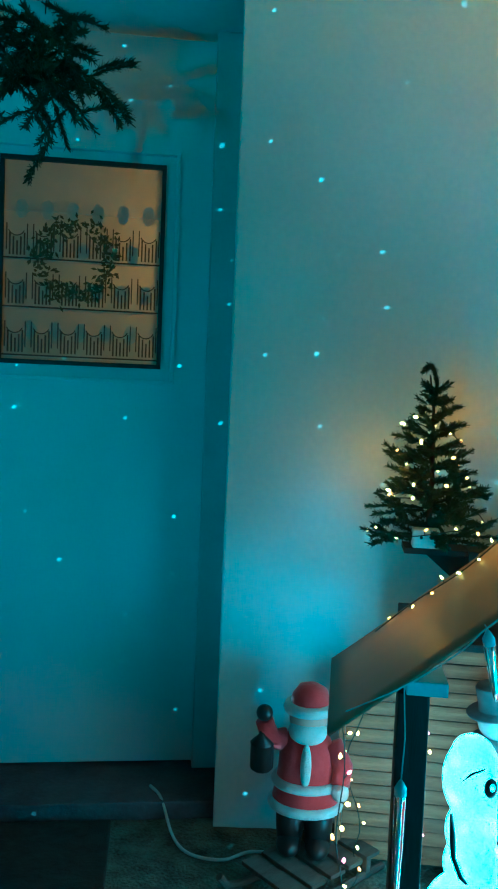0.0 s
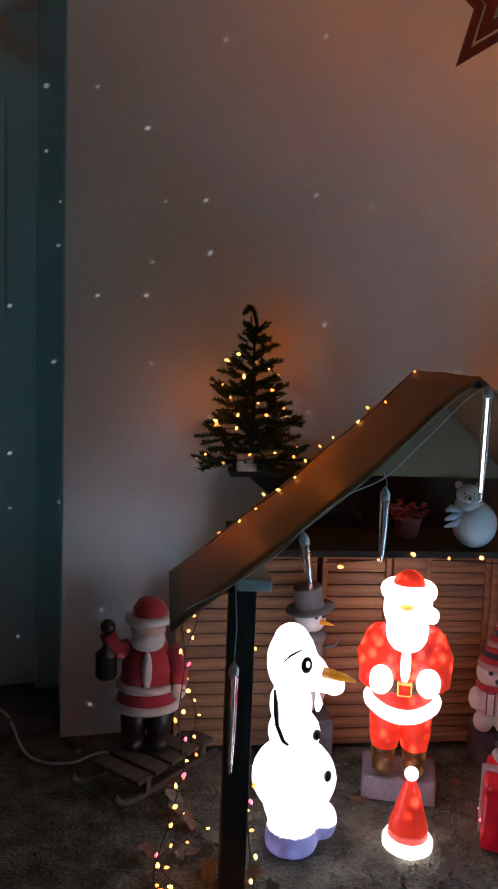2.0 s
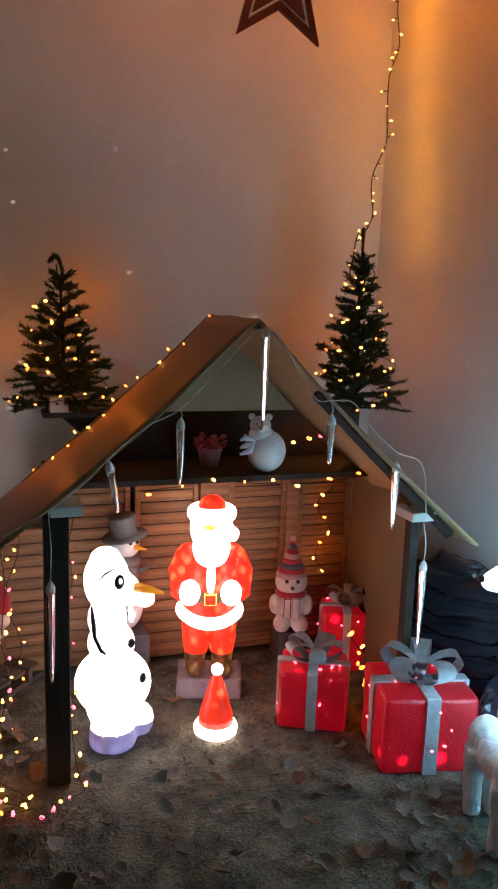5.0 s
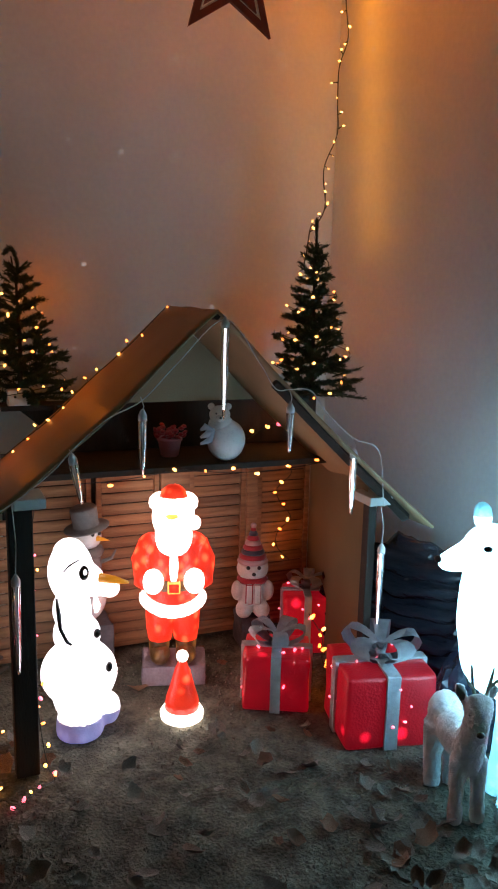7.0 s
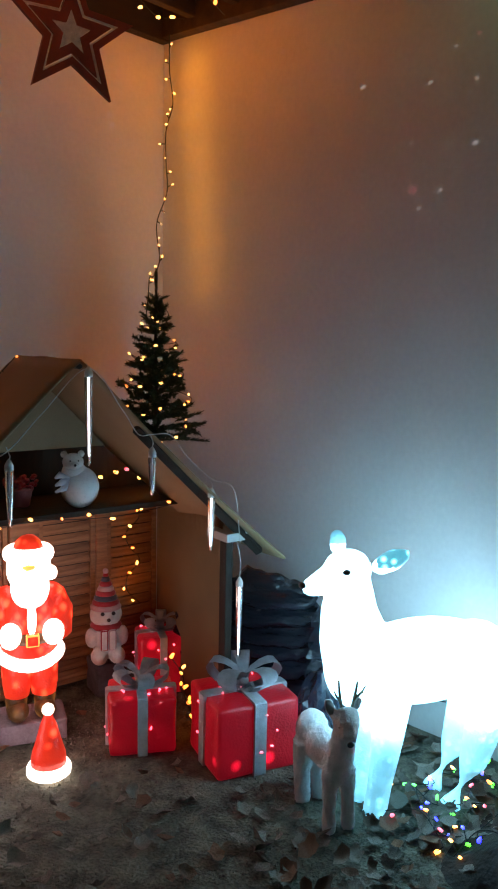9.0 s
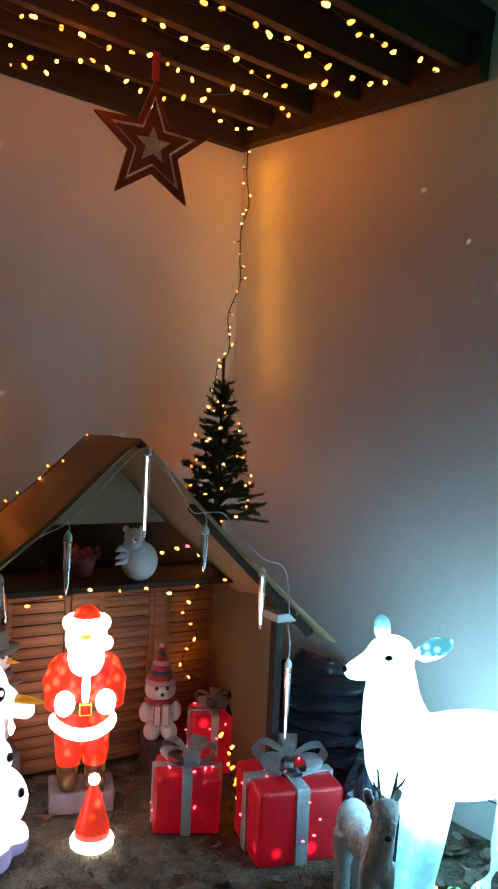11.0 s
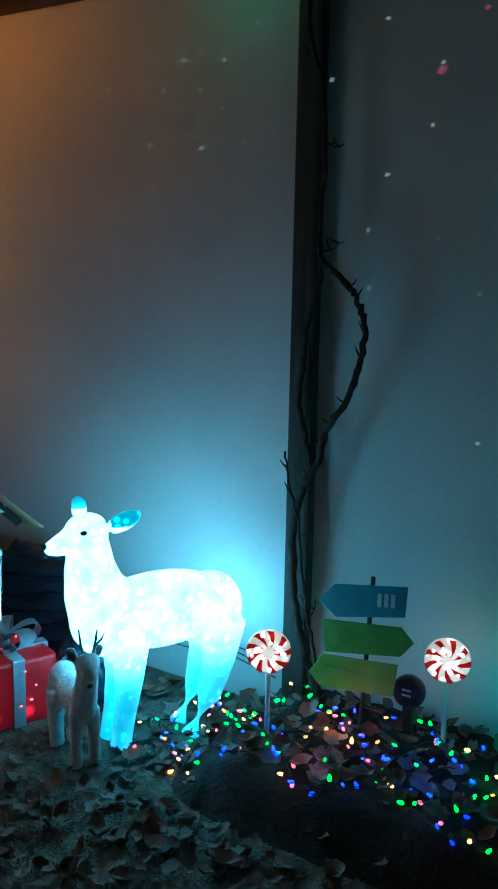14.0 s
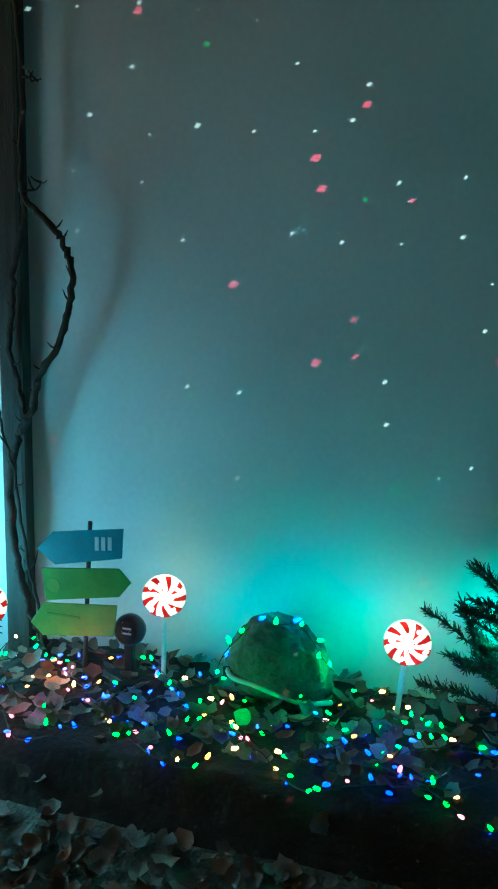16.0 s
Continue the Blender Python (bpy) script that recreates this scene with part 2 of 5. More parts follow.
FUR_GREY = surface("pale_fleece", (0.62, 0.62, 0.62), (0.80, 0.80, 0.80), 0.95, 60, 500, 0.9, sheen=0.6)
SKIN_TONE = surface("painted_face", (0.45, 0.30, 0.22), (0.55, 0.38, 0.30), 0.6, 20, 120, 0.1)
POT_PINK = surface("pink_pot", (0.42, 0.10, 0.10), (0.55, 0.16, 0.15), 0.5, 15, 120, 0.1)
BIN_BAG = surface("black_sheeting", (0.010, 0.016, 0.026), (0.028, 0.042, 0.060), 0.22, 5, 14, 0.7, depth=0.05, coat=0.5, stretch=(1, 1, 3))
LEAF_DRY = surface("dry_leaf", (0.09, 0.082, 0.066), (0.28, 0.245, 0.20), 0.8, 30, 140, 0.5, per_piece=0.45)
LEAF_BROWN = surface("brown_leaf", (0.11, 0.055, 0.03), (0.26, 0.14, 0.085), 0.8, 30, 140, 0.5, per_piece=0.4)
ICICLE = clear("clear_tube", (0.95, 0.98, 1.0), 0.15)
ICE_LED = bulb_light("white_led_strip", (0.80, 0.92, 1.0), 5.0)
ICE_DIM = surface("led_strip_unlit", (0.50, 0.50, 0.48), (0.7, 0.7, 0.68), 0.4, 40, 200, 0.2)
LED = {
    "warm": bulb_light("warm_led", (1.0, 0.47, 0.10), 8),
    "green": bulb_light("green_led", (0.004, 1.0, 0.03), 4.5),
    "blue": bulb_light("blue_led", (0.010, 0.022, 1.0), 9),
    "amber": bulb_light("amber_led", (1.0, 0.28, 0.04), 6),
    "pink": bulb_light("pink_led", (1.0, 0.12, 0.20), 4.5),
    "white": bulb_light("cool_led", (0.65, 0.85, 1.0), 5),
}
CANDY_RED = glow("red_candy", (0.55, 0.02, 0.015), (1.0, 0.03, 0.02), 0.16, 0.5, 30)
CANDY_WHITE = glow("white_candy", (0.8, 0.72, 0.62), (1.0, 0.82, 0.66), 1.3, 5.5, 40)
STICK = surface("milky_acrylic", (0.45, 0.62, 0.60), (0.58, 0.74, 0.72), 0.3, 30, 120, 0.05, coat=0.4)
SIGN_TEAL = surface("teal_sign", (0.03, 0.17, 0.22), (0.05, 0.26, 0.32), 0.5, 14, 120, 0.1)
SIGN_GREEN = surface("green_sign", (0.05, 0.20, 0.02), (0.09, 0.30, 0.03), 0.5, 14, 120, 0.1)
SIGN_LIME = surface("lime_sign", (0.08, 0.24, 0.03), (0.14, 0.34, 0.05), 0.5, 14, 120, 0.1)
SIGN_PALE = surface("pale_lettering", (0.40, 0.60, 0.62), (0.5, 0.7, 0.72), 0.5, 14, 120, 0.05)
ROCK = surface("mossy_stone", (0.03, 0.04, 0.03), (0.15, 0.16, 0.13), 0.9, 14, 90, 0.9, depth=0.02)
ROCK_EDGE = surface("pale_stone_rim", (0.35, 0.38, 0.36), (0.5, 0.52, 0.5), 0.7, 14, 90, 0.4)
LACE = surface("lace_curtain", (0.42, 0.36, 0.28), (0.60, 0.53, 0.43), 0.9, 12, 300, 0.3)
LACE_PALE = surface("lace_thread", (0.62, 0.58, 0.50), (0.75, 0.70, 0.62), 0.9, 30, 300, 0.3)
for cloth in (LACE, LACE_PALE):
    nodes, wire = cloth.node_tree.nodes, cloth.node_tree.links
    thin, both = nodes.new("ShaderNodeBsdfTranslucent"), nodes.new("ShaderNodeMixShader")
    thin.inputs["Color"].default_value = (0.75, 0.60, 0.42, 1)
    both.inputs[0].default_value = 0.6
    wire.new(nodes["Principled BSDF"].outputs[0], both.inputs[1])
    wire.new(thin.outputs[0], both.inputs[2])
    wire.new(both.outputs[0], nodes["Material Output"].inputs[0])
LACE_DARK = surface("lace_shadow", (0.07, 0.05, 0.035), (0.12, 0.09, 0.06), 0.9, 12, 200, 0.3)
PANE = clear("window_glass", (0.95, 0.97, 0.96), 0.02)

# ---- building helpers ----


def part(name, bm, material, parent=None, label="", smooth=False, at=None):
    mesh = bpy.data.meshes.new(name)
    bm.to_mesh(mesh)
    bm.free()
    for m in material if isinstance(material, (list, tuple)) else (material,):
        mesh.materials.append(m)
    for poly in mesh.polygons:
        poly.use_smooth = smooth
    ob = new(name, mesh)
    if parent:
        ob.parent = parent
    if at is not None:
        ob.matrix_basis = at
    if label:
        ob["label"] = label
    return ob


def thing(name, m, label, category, group="", kind=""):
    ob = new(name)
    ob.matrix_basis = m
    ob.empty_display_size = 0.05
    return tagged(ob, label, category, group, kind)


def add_box(bm, x0, x1, y0, y1, z0, z1, bevel=0.0, mat=0, m=None):
    made = bmesh.ops.create_cube(bm, size=1)["verts"]
    t = Matrix.Translation(((x0 + x1) / 2, (y0 + y1) / 2, (z0 + z1) / 2)) @ Matrix.Diagonal((x1 - x0, y1 - y0, z1 - z0, 1))
    bmesh.ops.transform(bm, matrix=(m or Matrix()) @ t, verts=made)
    faces = {f for v in made for f in v.link_faces}
    if bevel:
        edges = list({e for v in made for e in v.link_edges})
        out = bmesh.ops.bevel(bm, geom=edges, offset=bevel, segments=2, affect="EDGES", profile=0.6)
        faces |= set(out["faces"])
    for f in faces:
        if f.is_valid:
            f.material_index = mat
    return bm


def box(x0, x1, y0, y1, z0, z1, bevel=0.003):
    return add_box(bmesh.new(), x0, x1, y0, y1, z0, z1, bevel)


def add_ball(bm, at, r, mat=0, rot=(0, 0, 0), seg=20, m=None):
    r = r if isinstance(r, (tuple, list)) else (r, r, r)
    made = bmesh.ops.create_uvsphere(bm, u_segments=seg, v_segments=max(seg * 2 // 3, 6), radius=1)["verts"]
    bmesh.ops.transform(bm, matrix=(m or Matrix()) @ pose(*at, *rot) @ Matrix.Diagonal((*r, 1)), verts=made)
    for f in {f for v in made for f in v.link_faces}:
        f.material_index = mat
    return bm


def add_lathe(bm, profile, mat=0, seg=24, m=None, caps=True):
    """A turned body about z, from rows of (radius, height)."""
    m = m or Matrix()
    rings = [[bm.verts.new(m @ Vector((r * math.cos(2 * math.pi * k / seg), r * math.sin(2 * math.pi * k / seg), z))) for k in range(seg)] for r, z in profile]
    for a, b in zip(rings, rings[1:]):
        for k in range(seg):
            bm.faces.new((a[k], a[(k + 1) % seg], b[(k + 1) % seg], b[k])).material_index = mat
    if caps:
        bm.faces.new(rings[0][::-1]).material_index = mat
        bm.faces.new(rings[-1]).material_index = mat
    return bm


def add_tube(bm, points, radii, mat=0, seg=8):
    """A round bar through points, with a radius at each."""
    pts = [Vector(p) for p in points]
    radii = radii if isinstance(radii, (list, tuple)) else [radii] * len(pts)
    rings = []
    for k, p in enumerate(pts):
        along = (pts[min(k + 1, len(pts) - 1)] - pts[max(k - 1, 0)]).normalized()
        side = along.cross(Vector((0, 0, 1)) if abs(along.z) < 0.9 else Vector((1, 0, 0))).normalized()
        up = side.cross(along)
        rings.append([bm.verts.new(p + radii[k] * (math.cos(2 * math.pi * j / seg) * side + math.sin(2 * math.pi * j / seg) * up)) for j in range(seg)])
    for a, b in zip(rings, rings[1:]):
        for j in range(seg):
            bm.faces.new((a[j], a[(j + 1) % seg], b[(j + 1) % seg], b[j])).material_index = mat
    bm.faces.new(rings[0][::-1]).material_index = mat
    bm.faces.new(rings[-1]).material_index = mat
    return bm


def tidy(bm):
    bmesh.ops.recalc_face_normals(bm, faces=bm.faces)
    return bm


def fused(bm, voxel=0.006, rounds=3):
    """The shapes of bm run together into one skin."""
    mesh = bpy.data.meshes.new("skin")
    bm.to_mesh(mesh)
    bm.free()
    ob = new("skin", mesh)
    re = ob.modifiers.new("remesh", "REMESH")
    re.mode, re.voxel_size = "VOXEL", voxel
    sm = ob.modifiers.new("smooth", "SMOOTH")
    sm.iterations, sm.factor = rounds, 0.6
    got = bpy.data.meshes.new_from_object(ob.evaluated_get(bpy.context.evaluated_depsgraph_get()))
    out = bmesh.new()
    out.from_mesh(got)
    bpy.data.objects.remove(ob)
    return out


def curve_points(points, steps=12):
    """A smooth line through the given points."""
    p = [Vector(q) for q in points]
    p = [2 * p[0] - p[1]] + p + [2 * p[-1] - p[-2]]
    out = []
    for a, b, c, d in zip(p, p[1:], p[2:], p[3:]):
        for k in range(steps):
            t = k / steps
            out.append(0.5 * ((2 * b) + (c - a) * t + (2 * a - 5 * b + 4 * c - d) * t**2 + (3 * b - a - 3 * c + d) * t**3))
    return out + [p[-2]]


def prism(outline, y0, y1, mat=0, bm=None, m=None):
    """A plate: an outline in x, z between two depths."""
    bm, m = bm or bmesh.new(), m or Matrix()
    front = [bm.verts.new(m @ Vector((x, y0, z))) for x, z in outline]
    back = [bm.verts.new(m @ Vector((x, y1, z))) for x, z in outline]
    faces = [bm.faces.new(front), bm.faces.new(back[::-1])]
    for k in range(len(outline)):
        j = (k + 1) % len(outline)
        faces.append(bm.faces.new((front[j], front[k], back[k], back[j])))
    for f in faces:
        f.material_index = mat
    return bm


BULB = bmesh.new()
add_lathe(BULB, [(0.0012, 0), (0.0026, 0.001), (0.0030, 0.004), (0.0022, 0.008), (0.0006, 0.010)], seg=8)
BULB_MESH = {}
for key in LED:
    BULB_MESH[key] = bpy.data.meshes.new("bulb")
    BULB.to_mesh(BULB_MESH[key])
    BULB_MESH[key].materials.append(LED[key])
BULB.free()


def bulb(kind, at, parent, scale=1.0, rng=random):
    ob = new("bulb", BULB_MESH[kind])
    ob.parent = parent
    ob.matrix_basis = Matrix.LocRotScale(Vector(at), Euler((rng.uniform(-1.6, 1.6), rng.uniform(-1.6, 1.6), 0)), Vector((scale,) * 3))
    return ob


def string_lights(label, path, colours, gap, seed=1, cable=CABLE_GREEN, scale=1.0, thick=0.0013, jitter=0.012):
    """A cable with a small bulb on a short stalk every gap metres."""
    rng = random.Random(seed)
    pts = curve_points(path)
    top = thing("string_lights", Matrix(), label, "string lights")
    bm = bmesh.new()
    add_tube(bm, pts, thick, seg=6)
    run, places = 0.0, []
    for a, b in zip(pts, pts[1:]):
        run += (b - a).length
        if run >= gap:
            run = 0.0
            off = Vector((rng.uniform(-1, 1), rng.uniform(-1, 1), rng.uniform(-0.6, 1))).normalized() * jitter
            add_tube(bm, [b, b + off], thick * 0.9, seg=5)
            places.append(b + off)
    part("cable", bm, cable, top)
    for k, p in enumerate(places):
        bulb(rng.choice(colours), p, top, scale * rng.uniform(0.8, 1.25), rng)
    return top

# ---- the setting ----
ROOM = pose(2.15, 2.44, 0, 0, 0, -5.5)  # x along the back wall, y into it; the corner is its origin
ROOM_IN = ROOM.inverted()


def structure(name, bm, material, label, category, m=None, smooth=False):
    return tagged(part(name, bm, material, None, "", smooth, m), label, category, kind="structure")


ground = bmesh.new()
bmesh.ops.create_grid(ground, x_segments=120, y_segments=120, size=3.2)
for v in ground.verts:
    v.co.z = 0.006 * noise.noise(v.co * 3.0) + 0.003 * noise.noise(v.co * 11.0) - 0.002
structure("ground", ground, CONCRETE, "rough grey concrete yard floor with old leaves", "ground", pose(0.6, 0.6, 0), True)
far = bmesh.new()
add_box(far, -60, 60, -60, 60, -0.30, -0.05)
structure("ground_far", far, CONCRETE, "dark yard beyond the terrace", "ground")

DOOR_X0, DOOR_X1 = -2.62, -1.69
structure("wall_north", add_box(bmesh.new(), DOOR_X1, 0.25, 0, 0.30, -0.05, 3.4, 0.006), PLASTER, "white rendered house wall beside the door", "wall", ROOM)
structure("wall_north_left", add_box(bmesh.new(), -4.6, DOOR_X0, 0, 0.30, -0.05, 3.4, 0.006), PLASTER, "white rendered house wall beyond the door", "wall", ROOM)
structure("wall_lintel", add_box(bmesh.new(), DOOR_X0 - 0.002, DOOR_X1 + 0.002, 0.0, 0.30, 2.16, 3.4, 0.006), PLASTER, "white rendered wall over the door recess", "wall", ROOM)
structure("wall_east", add_box(bmesh.new(), 0.0, 0.25, -4.6, -0.002, -0.05, 3.4), PLASTER, "white rendered side wall of the terrace", "wall", ROOM)
structure("wall_west", add_box(bmesh.new(), -4.85, -4.6, -4.6, 0.3, -0.05, 3.4), PLASTER, "plain wall closing the terrace", "wall", ROOM)
structure("wall_south", add_box(bmesh.new(), -4.85, 0.25, -4.85, -4.602, -0.05, 3.4), PLASTER, "plain wall closing the terrace", "wall", ROOM)

# the door in its recess
DOOR = pose(0, 2.80, 0)
leaf = bmesh.new()
for x0, x1, z0, z1 in ((-0.62, -0.158, 0.06, 2.14), (0.282, 0.42, 0.06, 2.14), (-0.158, 0.282, 0.06, 1.222), (-0.158, 0.282, 1.778, 2.14)):
    add_box(leaf, x0, x1, 0.06, 0.11, z0, z1)
bmesh.ops.remove_doubles(leaf, verts=leaf.verts, dist=0.0001)
door = tagged(part("door_1", leaf, DOOR_PAINT, None, "", False, DOOR), "white house door with a glazed upper part, closed", "door", kind="structure")
structure("recess_back", add_box(bmesh.new(), -0.95, 0.72, 0.55, 0.70, -0.05, 2.6), PLASTER, "wall behind the door frame", "wall", DOOR)
frame_bm = bmesh.new()
add_box(frame_bm, 0.42, 0.50, 0.03, 0.13, 0.0, 2.16, 0.004)
add_box(frame_bm, -0.72, -0.62, 0.03, 0.13, 0.0, 2.16, 0.004)
structure("door_frame", frame_bm, FRAME_PAINT, "grey painted door frame", "door frame", DOOR)
structure("door_sill", add_box(bmesh.new(), -0.70, 0.50, -0.16, 0.12, 0.0, 0.05, 0.006), DARK_STONE, "dark stone doorstep below the door", "doorstep", DOOR)
WX0, WX1, WZ0, WZ1 = -0.16, 0.284, 1.22, 1.78


def rim(x0, x1, z0, z1, w, y0, y1, bevel=0.002):
    bm = bmesh.new()
    add_box(bm, x0, x1, y0, y1, z1 - w, z1, bevel)
    add_box(bm, x0, x1, y0, y1, z0, z0 + w, bevel)
    add_box(bm, x0, x0 + w, y0, y1, z0 + w, z1 - w, bevel)
    add_box(bm, x1 - w, x1, y0, y1, z0 + w, z1 - w, bevel)
    return bm


part("moulding", rim(WX0 - 0.045, WX1 + 0.045, WZ0 - 0.05, WZ1 + 0.045, 0.012, 0.042, 0.062), DOOR_PAINT, door)
part("gasket", rim(WX0 - 0.006, WX1 + 0.006, WZ0 - 0.006, WZ1 + 0.006, 0.012, 0.045, 0.062), BLACK_RUBBER, door, "black rubber glazing seal")
# lace behind the pane: bands with arches and bars worked in darker thread
lace = bmesh.new()
add_box(lace, WX0, WX1, 0.064, 0.066, WZ0, WZ1)
part("curtain", lace, LACE, door, "cream lace curtain behind the door pane")
rng = random.Random(5)
motif = bmesh.new()
for row in range(3):
    z0 = WZ0 + 0.02 + row * 0.135
    for k in range(6):
        x0 = WX0 + 0.012 + k * 0.073
        for j in range(5):
            x = x0 + 0.008 + j * 0.010
            top = z0 + 0.045 + 0.022 * (abs(j - 2) / 2)
            add_box(motif, x, x + 0.0042, 0.060, 0.0630, z0 + 0.006, top)
        add_tube(motif, [(x0 + 0.028 + 0.024 * math.cos(a), 0.0615, z0 + 0.085 + 0.026 * math.sin(a)) for a in np.linspace(3.6, 5.8, 8)], 0.0016, seg=5)
        for e in (0, 1):
            add_box(motif, x0 + e * 0.056, x0 + e * 0.056 + 0.003, 0.060, 0.0630, z0 + 0.02, z0 + 0.092)
    add_box(motif, WX0, WX1, 0.060, 0.0630, z0 - 0.004, z0)
oval = bmesh.new()
for row in range(4):
    for k in range(7):
        x, z = WX0 + 0.012 + k * 0.0700 - (0.03 if row % 2 else 0), WZ0 + 0.088 + row * 0.112
        if WX0 + 0.02 < x < WX1 - 0.02:
            add_ball(oval, (x, 0.0635, z), (0.018, 0.0012, 0.028), seg=14)
for row in range(4):
    add_box(oval, WX0, WX1, 0.0605, 0.0632, WZ0 + 0.012 + row * 0.135, WZ0 + 0.0155 + row * 0.135)
part("lace_medallions", oval, LACE_PALE, door, "paler oval medallions and bands in the lace")
part("lace_pattern", motif, LACE_DARK, door, "open bars and arches worked into the lace")
# the wreath on the pane
wreath = bmesh.new()
for k in range(420):
    a, r = rng.uniform(0, 2 * math.pi), rng.gauss(0.098, 0.014)
    c = Vector((0.045 + r * math.cos(a), 0.035 + rng.uniform(-0.012, 0.012), 1.505 + r * math.sin(a)))
    d = Vector((rng.uniform(-1, 1), rng.uniform(-0.6, 0.2), rng.uniform(-1, 1))).normalized() * rng.uniform(0.012, 0.024)
    s = d.cross(Vector((0, 1, 0))).normalized() * 0.004
    wreath.faces.new([wreath.verts.new(q) for q in (c, c + d / 2 + s, c + d, c + d / 2 - s)])
wr = tagged(part("wreath", wreath, surface("wreath_leaf", (0.05, 0.055, 0.02), (0.13, 0.10, 0.04), 0.7, 40, 200, 0.3), None, "", False, DOOR), "small leafy green wreath hanging on the door pane", "wreath")

structure("doormat", box(-0.42, 0.20, -0.47, -0.18, 0.0, 0.016, 0.006), MAT_FIBRE, "black rubber doormat before the step", "doormat", DOOR)

# the pergola over the corner
PITCH = ROOM @ pose(0, 0, 2.29, 3.6) @ pose(0, 0, -2.29)  # the pergola falls a little away from the house
roof_top = structure("pergola_roof", add_box(bmesh.new(), -4.4, -0.002, -1.14, -0.002, 2.36, 2.42), DARK_WOOD, "dark boarded pergola roof over the corner", "pergola roof", PITCH)
perg = thing("pergola", PITCH, "dark wooden pergola rafters over the terrace corner", "pergola")
part("wall_plate", box(-4.4, -0.004, -0.05, -0.004, 2.22, 2.358), BEAM_WOOD, perg)
part("side_plate", box(-0.05, -0.004, -1.14, -0.052, 2.225, 2.358), BEAM_WOOD, perg)
for k in range(5):
    y = -0.20 - 0.215 * k
    part("rafter", box(-4.4, -0.052, y - 0.035, y, 2.26, 2.356, 0.004), BEAM_WOOD, perg)

# ---- the hut ----
HUT = pose(0.70, 1.86, 0, 0, 0, -14)  # x along its front, y to its back
APEX, EAVE_L, EAVE_R, RIDGE_Z, EAVE_Z = 0.485, -0.11, 1.085, 1.095, 0.575
EAVE_Z_FAR = 0.532


def drape(side):
    """One slope of the canvas roof, sagging a little, with a turned edge."""
    bm = bmesh.new()
    n, m = 18, 10
    ex = EAVE_L if side < 0 else EAVE_R
    grid = []
    for i in range(n + 1):
        row = []
        for j in range(m + 1):
            t = i / n
            start = -0.02 - (0.05 * t if side > 0 else 0.0)
            d = start + (0.38 - start) * j / m
            x = APEX + (ex - APEX) * t
            z = RIDGE_Z + ((EAVE_Z if side < 0 else EAVE_Z_FAR) - RIDGE_Z) * t - 0.016 * math.sin(math.pi * t) + 0.006 * noise.noise(Vector((x * 6, d * 8, side)))
            if i == 0:
                z -= 0.004
            row.append(bm.verts.new((x, d, z)))
        grid.append(row)
    for i in range(n):
        for j in range(m):
            bm.faces.new((grid[i][j], grid[i + 1][j], grid[i + 1][j + 1], grid[i][j + 1]))
    tidy(bm)
    bmesh.ops.solidify(bm, geom=bm.faces[:], thickness=0.006)
    return bm


hut = thing("hut", HUT, "small wooden stable hut with a tan canvas roof", "hut")
part("roof_slope", drape(-1), CANVAS, hut, "tan canvas roof slope", True)
part("roof_slope", drape(1), CANVAS, hut, "tan canvas roof slope", True)
beam = [(x, -0.004, RIDGE_Z + (EAVE_Z_FAR - RIDGE_Z) * (x - APEX) / (EAVE_R - APEX) - 0.030) for x in (0.64, 0.80, 1.04)]
part("roof_rail", add_tube(bmesh.new(), beam, 0.015, seg=4), DARK_WOOD, hut, "dark rail under the roof edge")
part("ridge_pole", add_tube(bmesh.new(), [(APEX, -0.01, RIDGE_Z - 0.02), (APEX, 0.38, RIDGE_Z - 0.02)], 0.008), DARK_WOOD, hut)
part("gable_canvas", prism([(APEX - 0.295, 0.826), (APEX + 0.295, 0.826), (APEX, RIDGE_Z - 0.03)], 0.37, 0.374), CANVAS, hut, "canvas closing the back gable")
for x, top, half, cap in ((0.034, 0.650, 0.027, WHITE_FOAM), (0.935, 0.585, 0.012, FRAME_PAINT)):
    part("post", box(x - half, x + half, -0.005, 0.015 + half, 0.0, top, 0.004), DARK_WOOD, hut)
    part("post_cap", box(x - 0.014, x + 0.056, -0.012, 0.09, top, top + 0.024, 0.003), cap, hut, "pale board on the post")
part("shelf", box(0.085, 1.035, 0.285, 0.558, 0.640, 0.657, 0.002), DARK_WOOD, hut)
part("top_plank", box(0.05, 0.199, 0.560, 0.655, 0.784, 0.798, 0.002), DARK_WOOD, hut)
part("plank_bracket", prism([(0.198, 0.70), (0.198, 0.783), (0.10, 0.783)], 0.60, 0.62), DARK_WOOD, hut)
part("head_board", box(0.20, 1.04, 0.546, 0.640, 0.659, 0.80, 0.002), DARK_WOOD, hut, "dark beam above the shelf")
side = bmesh.new()
cols = []
for i in range(15):
    t = i / 14
    x = 0.945 + 0.09 * t
    cols.append([side.verts.new((x + 0.008 * math.sin(9 * t + 2 * j / 8) * (1 - j / 10), 0.045 + 0.51 * t, 0.012 + (0.61 + 0.03 * t) * j / 8)) for j in range(9)])
for a, b in zip(cols, cols[1:]):
    for j in range(8):
        side.faces.new((a[j], b[j], b[j + 1], a[j + 1]))
bmesh.ops.solidify(side, geom=side.faces[:], thickness=0.004)
part("side_canvas", tidy(side), CANVAS, hut, "tan canvas side wall", True)
panels = ((-0.085, 0.08, 0.46), (0.09, 0.30, 0.636), (0.315, 0.512, 0.636), (0.610, 0.803, 0.636), (0.845, 1.035, 0.636))
